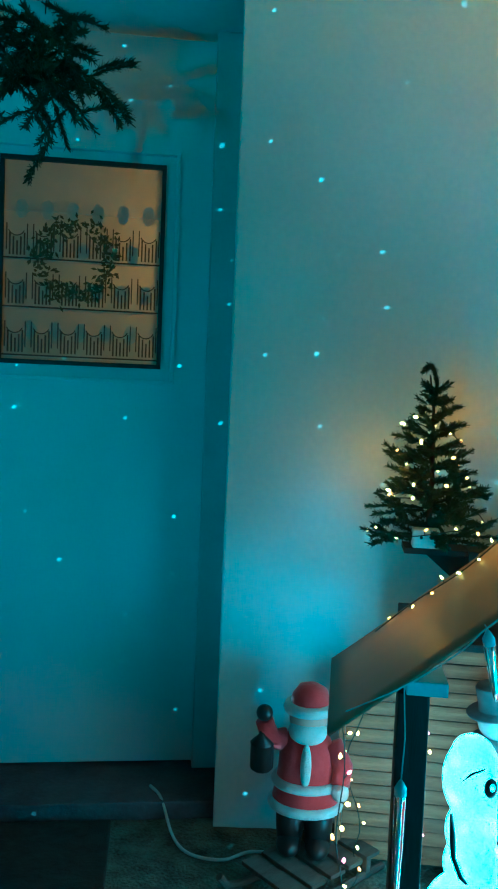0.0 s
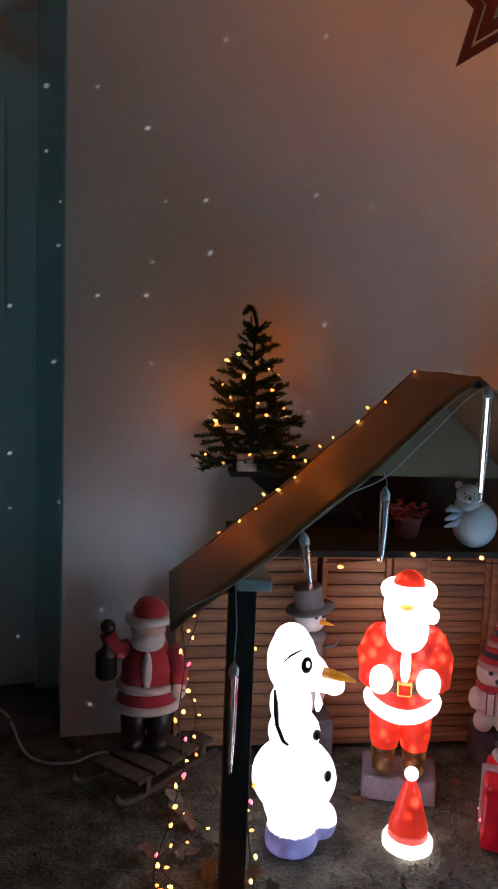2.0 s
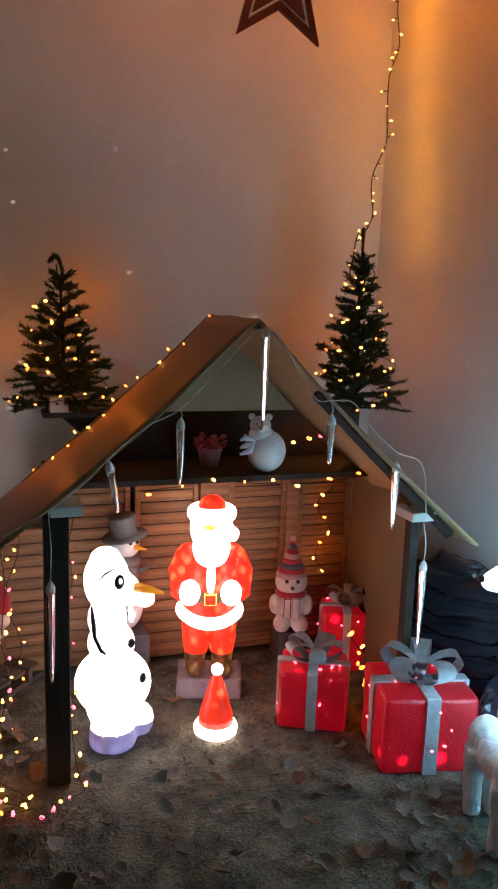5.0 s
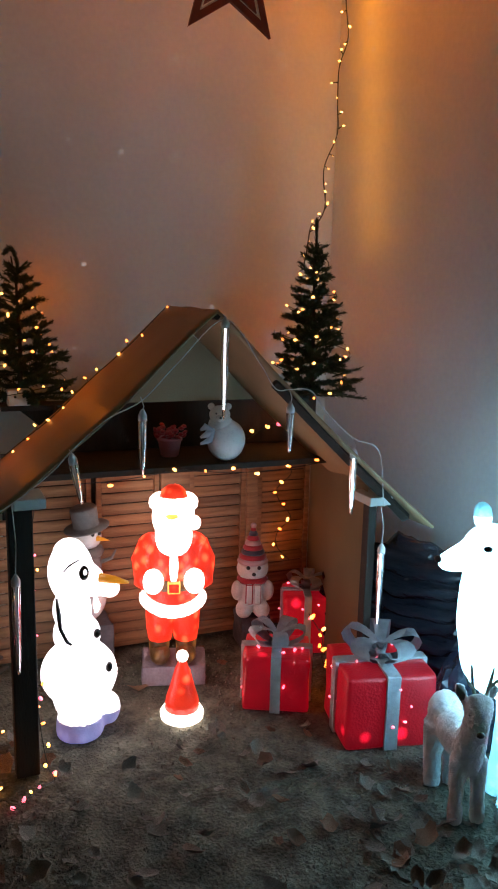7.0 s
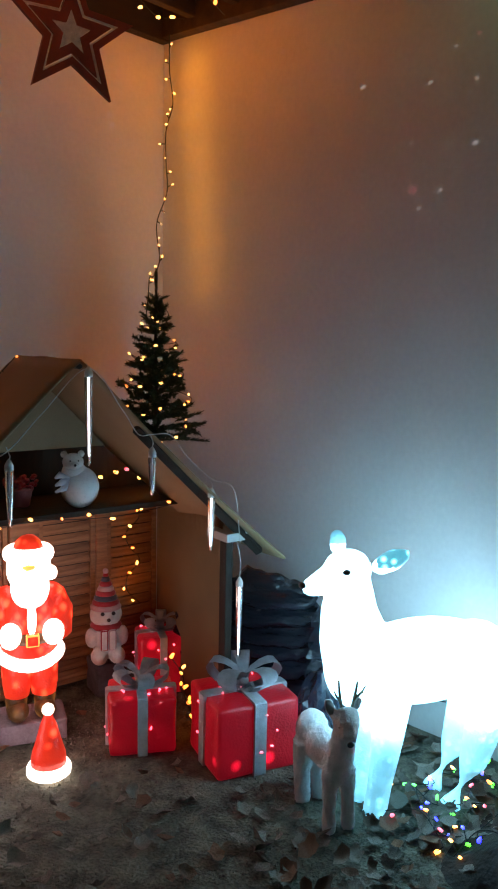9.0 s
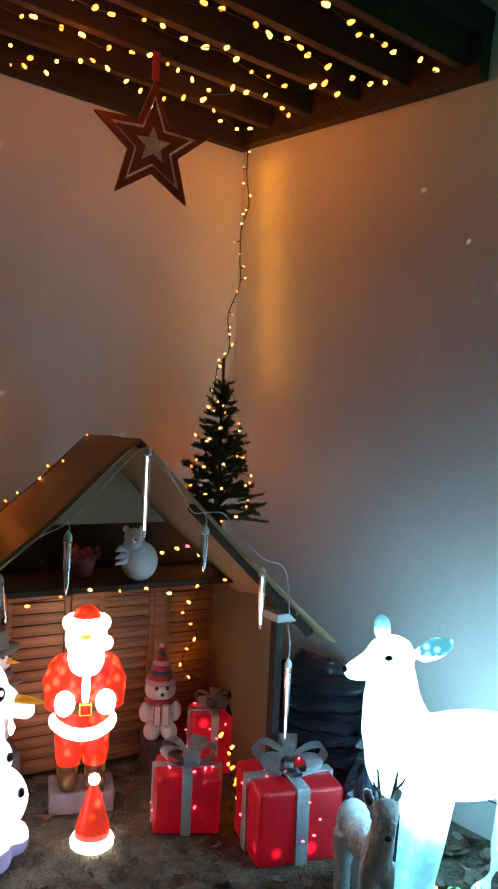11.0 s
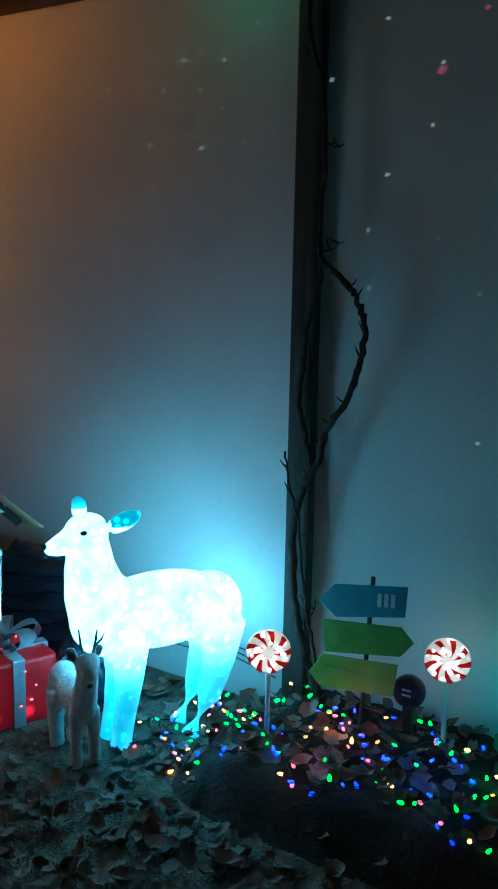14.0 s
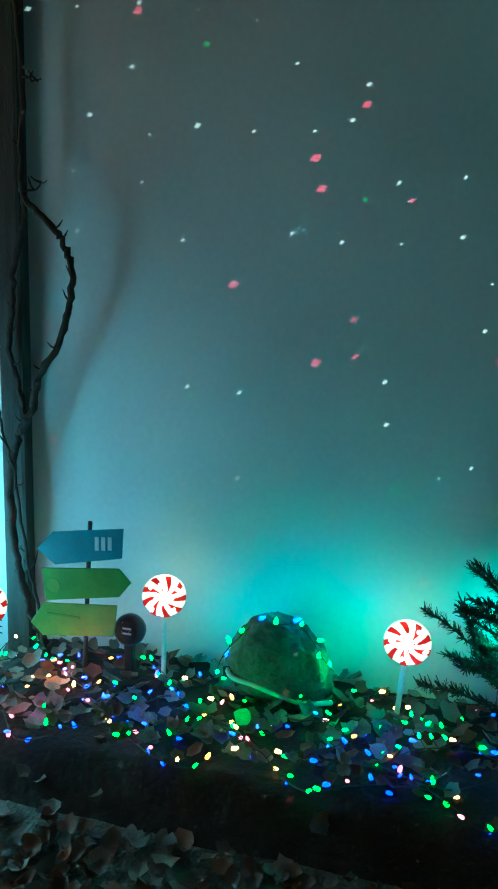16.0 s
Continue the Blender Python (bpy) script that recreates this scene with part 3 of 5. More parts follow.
for x0, x1, top in panels:
    sh = part("shutter", rim(x0, x1, 0.02, top, 0.016, 0.560, 0.582), SLAT_WOOD, hut)
    for k in range(int((top - 0.05) / 0.0352) + 1):
        z = 0.045 + k * 0.0352
        slat = add_box(bmesh.new(), x0 + 0.017, x1 - 0.017, -0.006, 0.002, -0.0155, 0.0155, 0.0015)
        part("slat", slat, SLAT_WOOD, sh, "", False, pose(0, 0.572, z, -12))
part("backing", box(0.045, 1.03, 0.590, 0.600, 0.015, 0.655), DARK_WOOD, hut, "dark boards behind the shutters")
part("centre_board", box(0.514, 0.608, 0.548, 0.566, 0.02, 0.636), SLAT_WOOD, hut)
part("stile", box(0.804, 0.843, 0.552, 0.57, 0.02, 0.636), SLAT_WOOD, hut)

# ---- lit figures and ornaments in and before the hut ----


def figure(name, bm, mats, m, label, category, smooth=True):
    return tagged(part(name, tidy(bm), mats, None, "", smooth, m), label, category)


def snow_figure():
    body = bmesh.new()
    for at, r in (((0, 0, 0.170), (0.097, 0.088, 0.088)), ((-0.004, 0, 0.275), (0.060, 0.054, 0.056)), ((-0.014, 0, 0.340), (0.049, 0.045, 0.060)),
                  ((-0.016, 0, 0.440), (0.057, 0.053, 0.080)), ((-0.018, 0, 0.492), (0.040, 0.038, 0.034)), ((0.045, -0.004, 0.404), (0.060, 0.040, 0.024)),
                  ((0.080, -0.008, 0.396), (0.026, 0.028, 0.020)), ((0.02, 0, 0.42), (0.046, 0.045, 0.04)), ((0.070, 0.035, 0.05), (0.032, 0.035, 0.045))):
        add_ball(body, at, r)
    add_lathe(body, [(0.059, 0.0), (0.061, 0.01), (0.059, 0.045), (0.053, 0.058), (0.068, 0.10)])
    bm = fused(body, 0.006, 4)
    for f in bm.faces:
        if f.calc_center_median().z < 0.050:
            f.material_index = 3
    for at in ((0.080, -0.050, 0.207), (0.050, -0.034, 0.290)):
        add_ball(bm, at, (0.009, 0.009, 0.013), 1, rot=(0, 10, 30), seg=12)
    add_ball(bm, (0.022, -0.046, 0.452), (0.013, 0.007, 0.019), 1, rot=(0, 0, 28), seg=14)
    add_ball(bm, (0.025, -0.051, 0.456), (0.005, 0.004, 0.007), 0, seg=10)
    add_tube(bm, [(-0.028, -0.050, 0.455), (-0.012, -0.054, 0.474), (0.012, -0.051, 0.488)], [0.0012, 0.0025, 0.0015], 1)
    add_tube(bm, [(-0.046, -0.040, 0.385), (-0.040, -0.052, 0.350), (-0.036, -0.056, 0.312), (-0.020, -0.060, 0.280), (-0.008, -0.062, 0.272)], [0.003, 0.006, 0.005, 0.005, 0.003], 1)
    add_tube(bm, [(0.058, -0.030, 0.434), (0.095, -0.040, 0.432), (0.130, -0.044, 0.426)], [0.012, 0.010, 0.003], 2, 10)
    add_tube(bm, [(0.048, -0.042, 0.392), (0.052, -0.044, 0.368), (0.050, -0.042, 0.350)], [0.003, 0.009, 0.004], 0, 8)
    return bm


figure("snow_figure", snow_figure(), [WHITE_GLOW, BLACK_PLASTIC, CARROT_GLOW, BASE_FAINT_GLOW], pose(0.911, 1.956, 0, 0, 0, -31),
       "glowing white acrylic snow figure with a carrot nose", "light figure")


def red_coat_figure():
    """Red and white lit figure: one skin in four materials, turned and blended shapes."""
    bm = bmesh.new()
    for sx in (-1, 1):
        add_ball(bm, (sx * 0.040, -0.020, 0.024), (0.032, 0.048, 0.026), 2)
        add_lathe(bm, [(0.030, 0.02), (0.033, 0.05), (0.030, 0.075)], 2, m=pose(sx * 0.042, 0.0, 0))
        add_lathe(bm, [(0.036, 0.06), (0.042, 0.09), (0.044, 0.13), (0.046, 0.17)], 0, m=pose(sx * 0.040, 0, 0))
        add_tube(bm, [(sx * 0.072, 0, 0.315), (sx * 0.094, -0.008, 0.275), (sx * 0.090, -0.035, 0.235), (sx * 0.068, -0.055, 0.232)], [0.036, 0.036, 0.032, 0.028], 0, 14)
        add_ball(bm, (sx * 0.062, -0.062, 0.236), (0.032, 0.028, 0.033), 1)
        add_ball(bm, (sx * 0.066, 0, 0.312), (0.040, 0.038, 0.036), 0)
    add_lathe(bm, [(0.086, 0.155), (0.090, 0.175), (0.082, 0.20), (0.076, 0.225), (0.082, 0.26), (0.084, 0.30), (0.066, 0.335), (0.036, 0.35)], 0, 28, m=Matrix.Diagonal((1, 0.78, 1, 1)))
    ring = [(0.088 * math.cos(a), 0.070 * math.sin(a), 0.165 + 0.008 * math.cos(2 * a)) for a in np.linspace(0, 2 * math.pi, 30)]
    add_tube(bm, ring, 0.017, 1, 10)
    add_ball(bm, (0, -0.058, 0.280), (0.015, 0.013, 0.052), 1)
    add_lathe(bm, [(0.083, 0.208), (0.085, 0.222), (0.083, 0.236)], 2, 28, m=Matrix.Diagonal((1, 0.81, 1, 1)))
    add_box(bm, -0.019, 0.019, -0.082, -0.064, 0.207, 0.238, 0.004, 3)
    add_ball(bm, (0, -0.010, 0.392), (0.065, 0.057, 0.066), 1)
    add_ball(bm, (0, -0.036, 0.350), (0.056, 0.040, 0.060), 1, rot=(-10, 0, 0))
    add_ball(bm, (-0.004, -0.050, 0.404), (0.026, 0.018, 0.013), 3)
    add_lathe(bm, [(0.052, 0.412), (0.046, 0.440), (0.036, 0.460), (0.020, 0.472), (0.004, 0.476)], 0, m=pose(0, -0.004, 0))
    ring = [(0.056 * math.cos(a), 0.052 * math.sin(a) - 0.006, 0.430) for a in np.linspace(0, 2 * math.pi, 26)]
    add_tube(bm, ring, 0.019, 1, 10)
    add_ball(bm, (0.064, -0.012, 0.376), 0.019, 1)
    return bm


figure("lit_winter_figure", red_coat_figure(), [RED_GLOW, SNOW_GLOW, BOOT_BROWN, BELT_YELLOW], pose(1.263, 2.080, 0.060, 0, 0, -29) @ Matrix.Diagonal((0.94, 0.98, 1.12, 1)),
       "glowing red and white acrylic figure standing on a block", "light figure")


def worn_block(sx, sy, sz, seed, rough=0.006):
    bm = add_box(bmesh.new(), -sx / 2, sx / 2, -sy / 2, sy / 2, 0, sz, 0.008)
    bmesh.ops.subdivide_edges(bm, edges=bm.edges[:], cuts=2, use_grid_fill=True)
    for v in bm.verts:
        if v.co.z > 0.004:
            v.co += v.normal * rough * noise.noise(v.co * 25 + Vector((seed, 0, 0)))
    return bm


tagged(part("stone_block", worn_block(0.185, 0.13, 0.061, 1), BLOCK, None, "", False, pose(1.270, 2.085, 0, 0, 0, -30)), "pale violet-grey stone block under the lit figure", "block")
tagged(part("stone_block", worn_block(0.115, 0.12, 0.155, 2), DARK_STONE, None, "", False, pose(1.092, 2.272, 0, 0, 0, -14)), "dark upright stone block under the snowman", "block")
tagged(part("stone_block", worn_block(0.10, 0.10, 0.108, 3), DARK_STONE, None, "", False, pose(1.600, 2.140, 0, 0, 0, -20)), "low dark stone block under the small bear", "block")


def hat_snowman():
    bm = bmesh.new()
    add_ball(bm, (0, 0, 0.075), (0.058, 0.052, 0.078), 0)
    add_ball(bm, (0, 0, 0.175), (0.045, 0.042, 0.052), 1)
    ring = [(0.036 * math.cos(a), 0.034 * math.sin(a), 0.216) for a in np.linspace(0, 2 * math.pi, 22)]
    add_tube(bm, ring, 0.016, 1, 8)
    add_ball(bm, (0.004, -0.004, 0.262), (0.042, 0.040, 0.040), 0)
    m = pose(0.002, 0, 0.288, 4, -9, 0)
    add_lathe(bm, [(0.066, -0.002), (0.067, 0.002), (0.042, 0.006), (0.038, 0.010), (0.040, 0.058), (0.036, 0.064), (0.006, 0.066)], 1, m=m)
    # this nose emits a weak glow of its own, though the ceramic is unlit
    add_tube(bm, [(0.034, -0.026, 0.262), (0.070, -0.045, 0.262)], [0.009, 0.001], 2)
    for at in ((0.022, -0.036, 0.276), (0.040, -0.022, 0.276), (0.012, -0.052, 0.105), (0.012, -0.050, 0.068)):
        add_ball(bm, at, 0.006, 3, seg=10)
    add_tube(bm, [(0.045, -0.010, 0.185), (0.075, -0.02, 0.20), (0.088, -0.02, 0.225)], [0.006, 0.005, 0.002], 1)
    return bm


figure("hat_snowman", hat_snowman(), [CERAMIC_WHITE, CERAMIC_GREY, CARROT_GLOW, BLACK_PLASTIC], pose(1.082, 2.275, 0.155, 0, 0, -30),
       "white ceramic snowman in grey hat and scarf on a block", "ornament")


def hat_bear():
    body = bmesh.new()
    add_ball(body, (0, 0, 0.078), (0.046, 0.040, 0.055))
    add_ball(body, (0, 0, 0.152), (0.048, 0.043, 0.042))
    add_ball(body, (0, -0.042, 0.148), (0.018, 0.012, 0.012))
    for sx in (-1, 1):
        add_ball(body, (sx * 0.026, -0.038, 0.030), (0.025, 0.034, 0.026))
        add_ball(body, (sx * 0.046, -0.018, 0.085), (0.018, 0.020, 0.032))
    bm = fused(body, 0.004, 2)
    for sx in (-1, 1):
        add_ball(bm, (sx * 0.016, -0.040, 0.166), 0.006, 3, seg=10)
    add_ball(bm, (0, -0.053, 0.150), 0.006, 3, seg=10)
    for k in range(8):
        r0, r1 = 0.045 * (1 - k / 8.6), 0.045 * (1 - (k + 1) / 8.6)
        z0 = 0.172 + k * 0.0145
        add_lathe(bm, [(r0, z0), (r0 * 1.03, z0 + 0.004), (r1, z0 + 0.0147)], (1, 2, 4, 2)[k % 4], m=pose(0, 0.002, 0))
    add_ball(bm, (0, 0.002, 0.290), 0.009, 1, seg=10)
    ring = [(0.036 * math.cos(a), 0.033 * math.sin(a), 0.117) for a in np.linspace(0, 2 * math.pi, 20)]
    add_tube(bm, ring, 0.011, 2, 8)
    for sx, mt in ((-0.012, 2), (0.012, 1)):
        add_box(bm, sx - 0.011, sx + 0.011, -0.050, -0.040, 0.050, 0.115, 0.003, mt)
    return bm


figure("hat_bear", hat_bear(), [FELT_WHITE, FELT_PINK, FELT_RED, BLACK_PLASTIC, FELT_NAVY], pose(1.590, 2.130, 0.108, 0, 0, -32) @ Matrix.Diagonal((1.08, 1.08, 1.02, 1)),
       "white plush bear in a striped pointed hat and scarf", "ornament")


def cone_hat():
    top = thing("hat_light", pose(1.168, 1.872, 0, 0, 0, 10), "glowing red pointed hat light with white brim on the ground", "light")
    bm = bmesh.new()
    add_lathe(bm, [(0.050, 0.0), (0.057, 0.006), (0.058, 0.020), (0.052, 0.030), (0.045, 0.032)], seg=28)
    part("brim", bm, SNOW_GLOW, top, "white lit brim", True)
    bm = bmesh.new()
    add_lathe(bm, [(0.047, 0.030), (0.043, 0.06), (0.031, 0.10), (0.020, 0.14), (0.011, 0.163), (0.008, 0.168)], seg=28)
    part("crown", bm, RED_GLOW, top, "", True)
    part("pompom", add_ball(bmesh.new(), (0, 0, 0.178), 0.016), SNOW_GLOW, top, "white lit pompom", True)


cone_hat()


def gift(m, w, d, h, label, seed):
    rng = random.Random(seed)
    top = thing("gift_box", m, label, "gift box", "lit gift boxes")
    bm = add_box(bmesh.new(), -w / 2, w / 2, -d / 2, d / 2, 0, h, 0.012)
    bmesh.ops.subdivide_edges(bm, edges=[e for e in bm.edges if e.calc_length() > 0.05], cuts=4, use_grid_fill=True)
    for v in bm.verts:
        v.co += 0.004 * Vector((noise.noise(v.co * 14 + Vector((seed, 0, 0))), noise.noise(v.co * 14 + Vector((0, seed, 0))), 0))
        v.co.z = max(v.co.z, 0)
    part("wrapping", bm, RED_GIFT, top, "red film lit from inside", True)
    rw, e = w * 0.075, 0.0035
    bm = bmesh.new()
    for x0, x1, y0, y1, z0, z1 in ((-rw, rw, -d / 2 - e - 0.004, -d / 2 + 0.002, 0.0, h + e), (-rw, rw, -d / 2 - e, d / 2 + e, h - 0.001, h + e + 0.003)):
        add_box(bm, x0, x1, y0, y1, z0, z1, 0.001)
    part("ribbon", bm, RIBBON, top, "grey glitter ribbon")
    bm = bmesh.new()
    for x0, x1, y0, y1, z0, z1 in ((-w / 2 - e - 0.004, -w / 2 + 0.002, -rw, rw, 0.0, h + e), (-w / 2 - e, w / 2 + e, -rw, rw, h, h + e + 0.002), (w / 2 - 0.002, w / 2 + e + 0.004, -rw, rw, 0, h + e)):
        add_box(bm, x0, x1, y0, y1, z0, z1, 0.001)
    part("ribbon", bm, RIBBON, top, "grey glitter ribbon")
    bow = part("bow", add_ball(bmesh.new(), (0, 0, h + 0.022), (0.014, 0.014, 0.012)), RIBBON, top, "grey ribbon bow", True)
    for k in range(5):
        a = k * math.pi / 2.5 + rng.uniform(-0.2, 0.2)
        out, wide = 0.43 * w, 0.125 * w
        up = Vector((math.cos(a), math.sin(a), 0))
        side = Vector((-math.sin(a), math.cos(a), 0)) * wide
        loop = bmesh.new()
        rows = []
        for j in range(13):
            t = j / 12 * 2 * math.pi
            rad, z = out * 0.5 * (1 - math.cos(t)), h + 0.022 + 0.30 * out * math.sin(t) + (0.35 * out * (1 - math.cos(t)) / 2)
            wd = 0.35 + 0.65 * (1 - math.cos(t)) / 2
            rows.append([loop.verts.new(up * rad + side * s * wd + Vector((0, 0, z))) for s in (-1, 1)])
        for p, q in zip(rows, rows[1:]):
            loop.faces.new((p[0], p[1], q[1], q[0]))
        bmesh.ops.solidify(loop, geom=loop.faces[:], thickness=0.0015)
        part("loop", loop, RIBBON, bow, "", True)
    for k in range(max(int(w * 60), 7)):
        f = rng.choice((0, 1, 2))
        x, z = rng.uniform(-0.42, 0.42), rng.uniform(0.12, 0.9) * h
        p = ((x * w, -d / 2 - 0.004, z), (-w / 2 - 0.004, x * d, z), (x * w, rng.uniform(-0.4, 0.4) * d, h + 0.003))[f]
        bulb("pink", p, top, 1.1, rng)
    return top


gift(pose(1.575, 1.545, 0, 0, 0, -27), 0.235, 0.215, 0.195, "large red lit gift box with grey bow", 3)
gift(pose(1.445, 1.815, 0, 0, 0, -40), 0.185, 0.165, 0.158, "small red lit gift box with grey bow", 4)
gift(pose(1.735, 2.030, 0, 0, 0, -35), 0.150, 0.140, 0.190, "tall red lit gift box beside the small bear", 5)


def pale_bear():
    bm = bmesh.new()
    add_ball(bm, (0.012, 0, 0.060), (0.055, 0.045, 0.060), 0)
    add_ball(bm, (-0.004, 0, 0.105), (0.036, 0.032, 0.030), 0)
    add_ball(bm, (-0.008, -0.006, 0.134), (0.030, 0.028, 0.026), 0)
    add_ball(bm, (-0.008, -0.032, 0.127), (0.013, 0.014, 0.011), 0)
    for sx in (-1, 1):
        add_ball(bm, (-0.008 + sx * 0.024, 0, 0.156), (0.010, 0.006, 0.010), 0, seg=12)
        add_ball(bm, (-0.008 + sx * 0.011, -0.029, 0.140), 0.003, 1, seg=8)
    add_ball(bm, (-0.008, -0.045, 0.130), 0.004, 1, seg=8)
    for a in (-0.6, 0.0, 0.7):
        add_tube(bm, [(-0.025, -0.042, 0.095), (-0.045 - 0.01 * a, -0.050, 0.085 + 0.03 * a), (-0.064, -0.048, 0.075 + 0.03 * a)], [0.004, 0.010, 0.003], 2, 8)
    return bm


figure("pale_bear", pale_bear(), [CERAMIC_WHITE, BLACK_PLASTIC, surface("blue_bow", (0.4, 0.5, 0.6), (0.5, 0.6, 0.7), 0.5, 30, 200, 0.2)],
       HUT @ pose(0.630, 0.330, 0.657, 0, 0, -16), "white ceramic bear with blue bow on the hut shelf", "ornament")

pot = thing("flower_pot", HUT @ pose(0.505, 0.43, 0.657), "small pink pot with dry red flowers on the hut shelf", "flower pot")
part("pot", add_lathe(bmesh.new(), [(0.022, 0), (0.026, 0.004), (0.034, 0.045), (0.037, 0.048), (0.037, 0.056), (0.030, 0.056)]), POT_PINK, pot, "", True)
rng = random.Random(11)
bm = bmesh.new()
for k in range(46):
    a, r, z = rng.uniform(0, 6.28), rng.uniform(0, 0.05), rng.uniform(0.05, 0.085)
    add_ball(bm, (r * math.cos(a), r * math.sin(a), z), (0.009, 0.009, 0.005), rot=(rng.uniform(-40, 40), rng.uniform(-40, 40), 0), seg=6)
part("dried_posy", bm, FELT_RED, pot, "dry dark red flowers")


def icicle(x, d, z, length, lit, tilt=0.0, cord=0.05):
    top = thing("icicle_light", HUT @ pose(x, d, z, 0, tilt, 0), ("glowing" if lit else "unlit") + " clear plastic icicle light hanging from the roof edge", "icicle light", "icicle lights")
    bm = bmesh.new()
    add_lathe(bm, [(0.0095, -0.004), (0.0098, -0.02), (0.0085, -length * 0.5), (0.0055, -length * 0.85), (0.0035, -length * 0.97), (0.0012, -length)], seg=12)
    part("tube", bm, ICICLE, top, "", True)
    bm = bmesh.new()
    add_box(bm, -0.0032, 0.0032, -0.0012, 0.0012, -length * 0.9, -0.008)
    part("led_strip", bm, ICE_LED if lit else ICE_DIM, top, "white light strip")
    part("cap", add_lathe(bmesh.new(), [(0.0102, -0.012), (0.0102, 0.0), (0.005, 0.010), (0.002, 0.014)], seg=12), CERAMIC_WHITE, top, "", True)
    part("cord", add_tube(bmesh.new(), [(0, 0, 0.010), (0.003, 0, cord * 0.5), (-0.002, 0.01, cord)], 0.0013, seg=6), CABLE_WHITE, top)


icicle(0.016, -0.045, 0.505, 0.222, False, 0, 0.17)
icicle(0.145, -0.035, 0.765, 0.105, False, -10, 0.02)
icicle(0.302, -0.035, 0.856, 0.140, False, 0, 0.04)
icicle(0.496, -0.035, 1.062, 0.222, True, 0, 0.02)
icicle(0.668, -0.035, 0.860, 0.110, False, 0, 0.05)
icicle(0.850, -0.035, 0.738, 0.160, True, 0, 0.04)
icicle(0.945, -0.040, 0.478, 0.236, True, 0, 0.11)
lead = thing("icicle_cable", HUT, "thin pale cable running along the roof edge", "cable")
part("cable", add_tube(bmesh.new(), curve_points([(-0.08, -0.03, 0.62), (0.016, -0.035, 0.675), (0.10, -0.04, 0.74), (0.145, -0.035, 0.785), (0.22, -0.04, 0.85), (0.302, -0.035, 0.89),
     (0.38, -0.04, 0.97), (0.496, -0.035, 1.07), (0.58, -0.045, 0.97), (0.62, -0.05, 0.91), (0.668, -0.035, 0.905), (0.72, -0.04, 0.90), (0.77, -0.04, 0.84), (0.85, -0.035, 0.775), (0.92, -0.04, 0.74), (0.945, -0.04, 0.59)], 8), 0.0014, seg=6), CABLE_WHITE, lead)

# ---- the lit deer and the small deer ----


def lit_deer():
    bm = bmesh.new()
    add_ball(bm, (0.13, 0, 0.385), (0.225, 0.078, 0.112))
    add_ball(bm, (0.275, 0, 0.366), (0.108, 0.078, 0.112), rot=(0, 12, 0))
    add_ball(bm, (-0.02, 0, 0.390), (0.105, 0.076, 0.118))
    add_tube(bm, [(-0.03, 0, 0.40), (-0.055, 0, 0.47), (-0.068, 0, 0.54), (-0.070, 0, 0.61)], [0.095, 0.082, 0.066, 0.052], 0, 18)
    add_ball(bm, (-0.075, 0, 0.635), (0.060, 0.045, 0.052))
    add_tube(bm, [(-0.08, 0, 0.632), (-0.125, 0, 0.612), (-0.165, 0, 0.597)], [0.043, 0.034, 0.024], 0, 16)
    add_ball(bm, (-0.166, 0, 0.598), (0.022, 0.022, 0.020))
    for sy in (-1, 1):
        add_tube(bm, [(0.03, sy * 0.038, 0.33), (0.025, sy * 0.042, 0.20), (0.012, sy * 0.042, 0.10), (-0.002, sy * 0.042, 0.0)], [0.056, 0.038, 0.030, 0.029], 0, 14)
        add_tube(bm, [(0.300, sy * 0.040, 0.34), (0.292, sy * 0.044, 0.22), (0.262, sy * 0.044, 0.11), (0.205, sy * 0.044, 0.0)], [0.074, 0.048, 0.034, 0.030], 0, 14)
        add_ball(bm, ((0.006, -0.058, 0.668) if sy < 0 else (-0.080, 0.050, 0.690)), (0.052, 0.014, 0.027) if sy < 0 else (0.024, 0.014, 0.036), rot=(0, -24, -6) if sy < 0 else (0, -12, 10), seg=18)
    bm = fused(bm, 0.007, 4)
    for f in bm.faces:
        c = f.calc_center_median()
        if c.z > 0.655 and (c.x > -0.030 or c.z > 0.690):
            f.material_index = 2
    for sy in (-1, 1):
        add_ball(bm, (-0.095, sy * 0.042, 0.642), (0.010, 0.006, 0.007), 1, seg=12)
    add_ball(bm, (-0.186, 0, 0.604), (0.009, 0.012, 0.008), 1, seg=12)
    return bm


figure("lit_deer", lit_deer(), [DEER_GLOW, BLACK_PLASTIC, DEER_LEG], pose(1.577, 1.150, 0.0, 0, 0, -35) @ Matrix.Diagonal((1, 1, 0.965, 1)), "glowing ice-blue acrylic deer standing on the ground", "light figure")


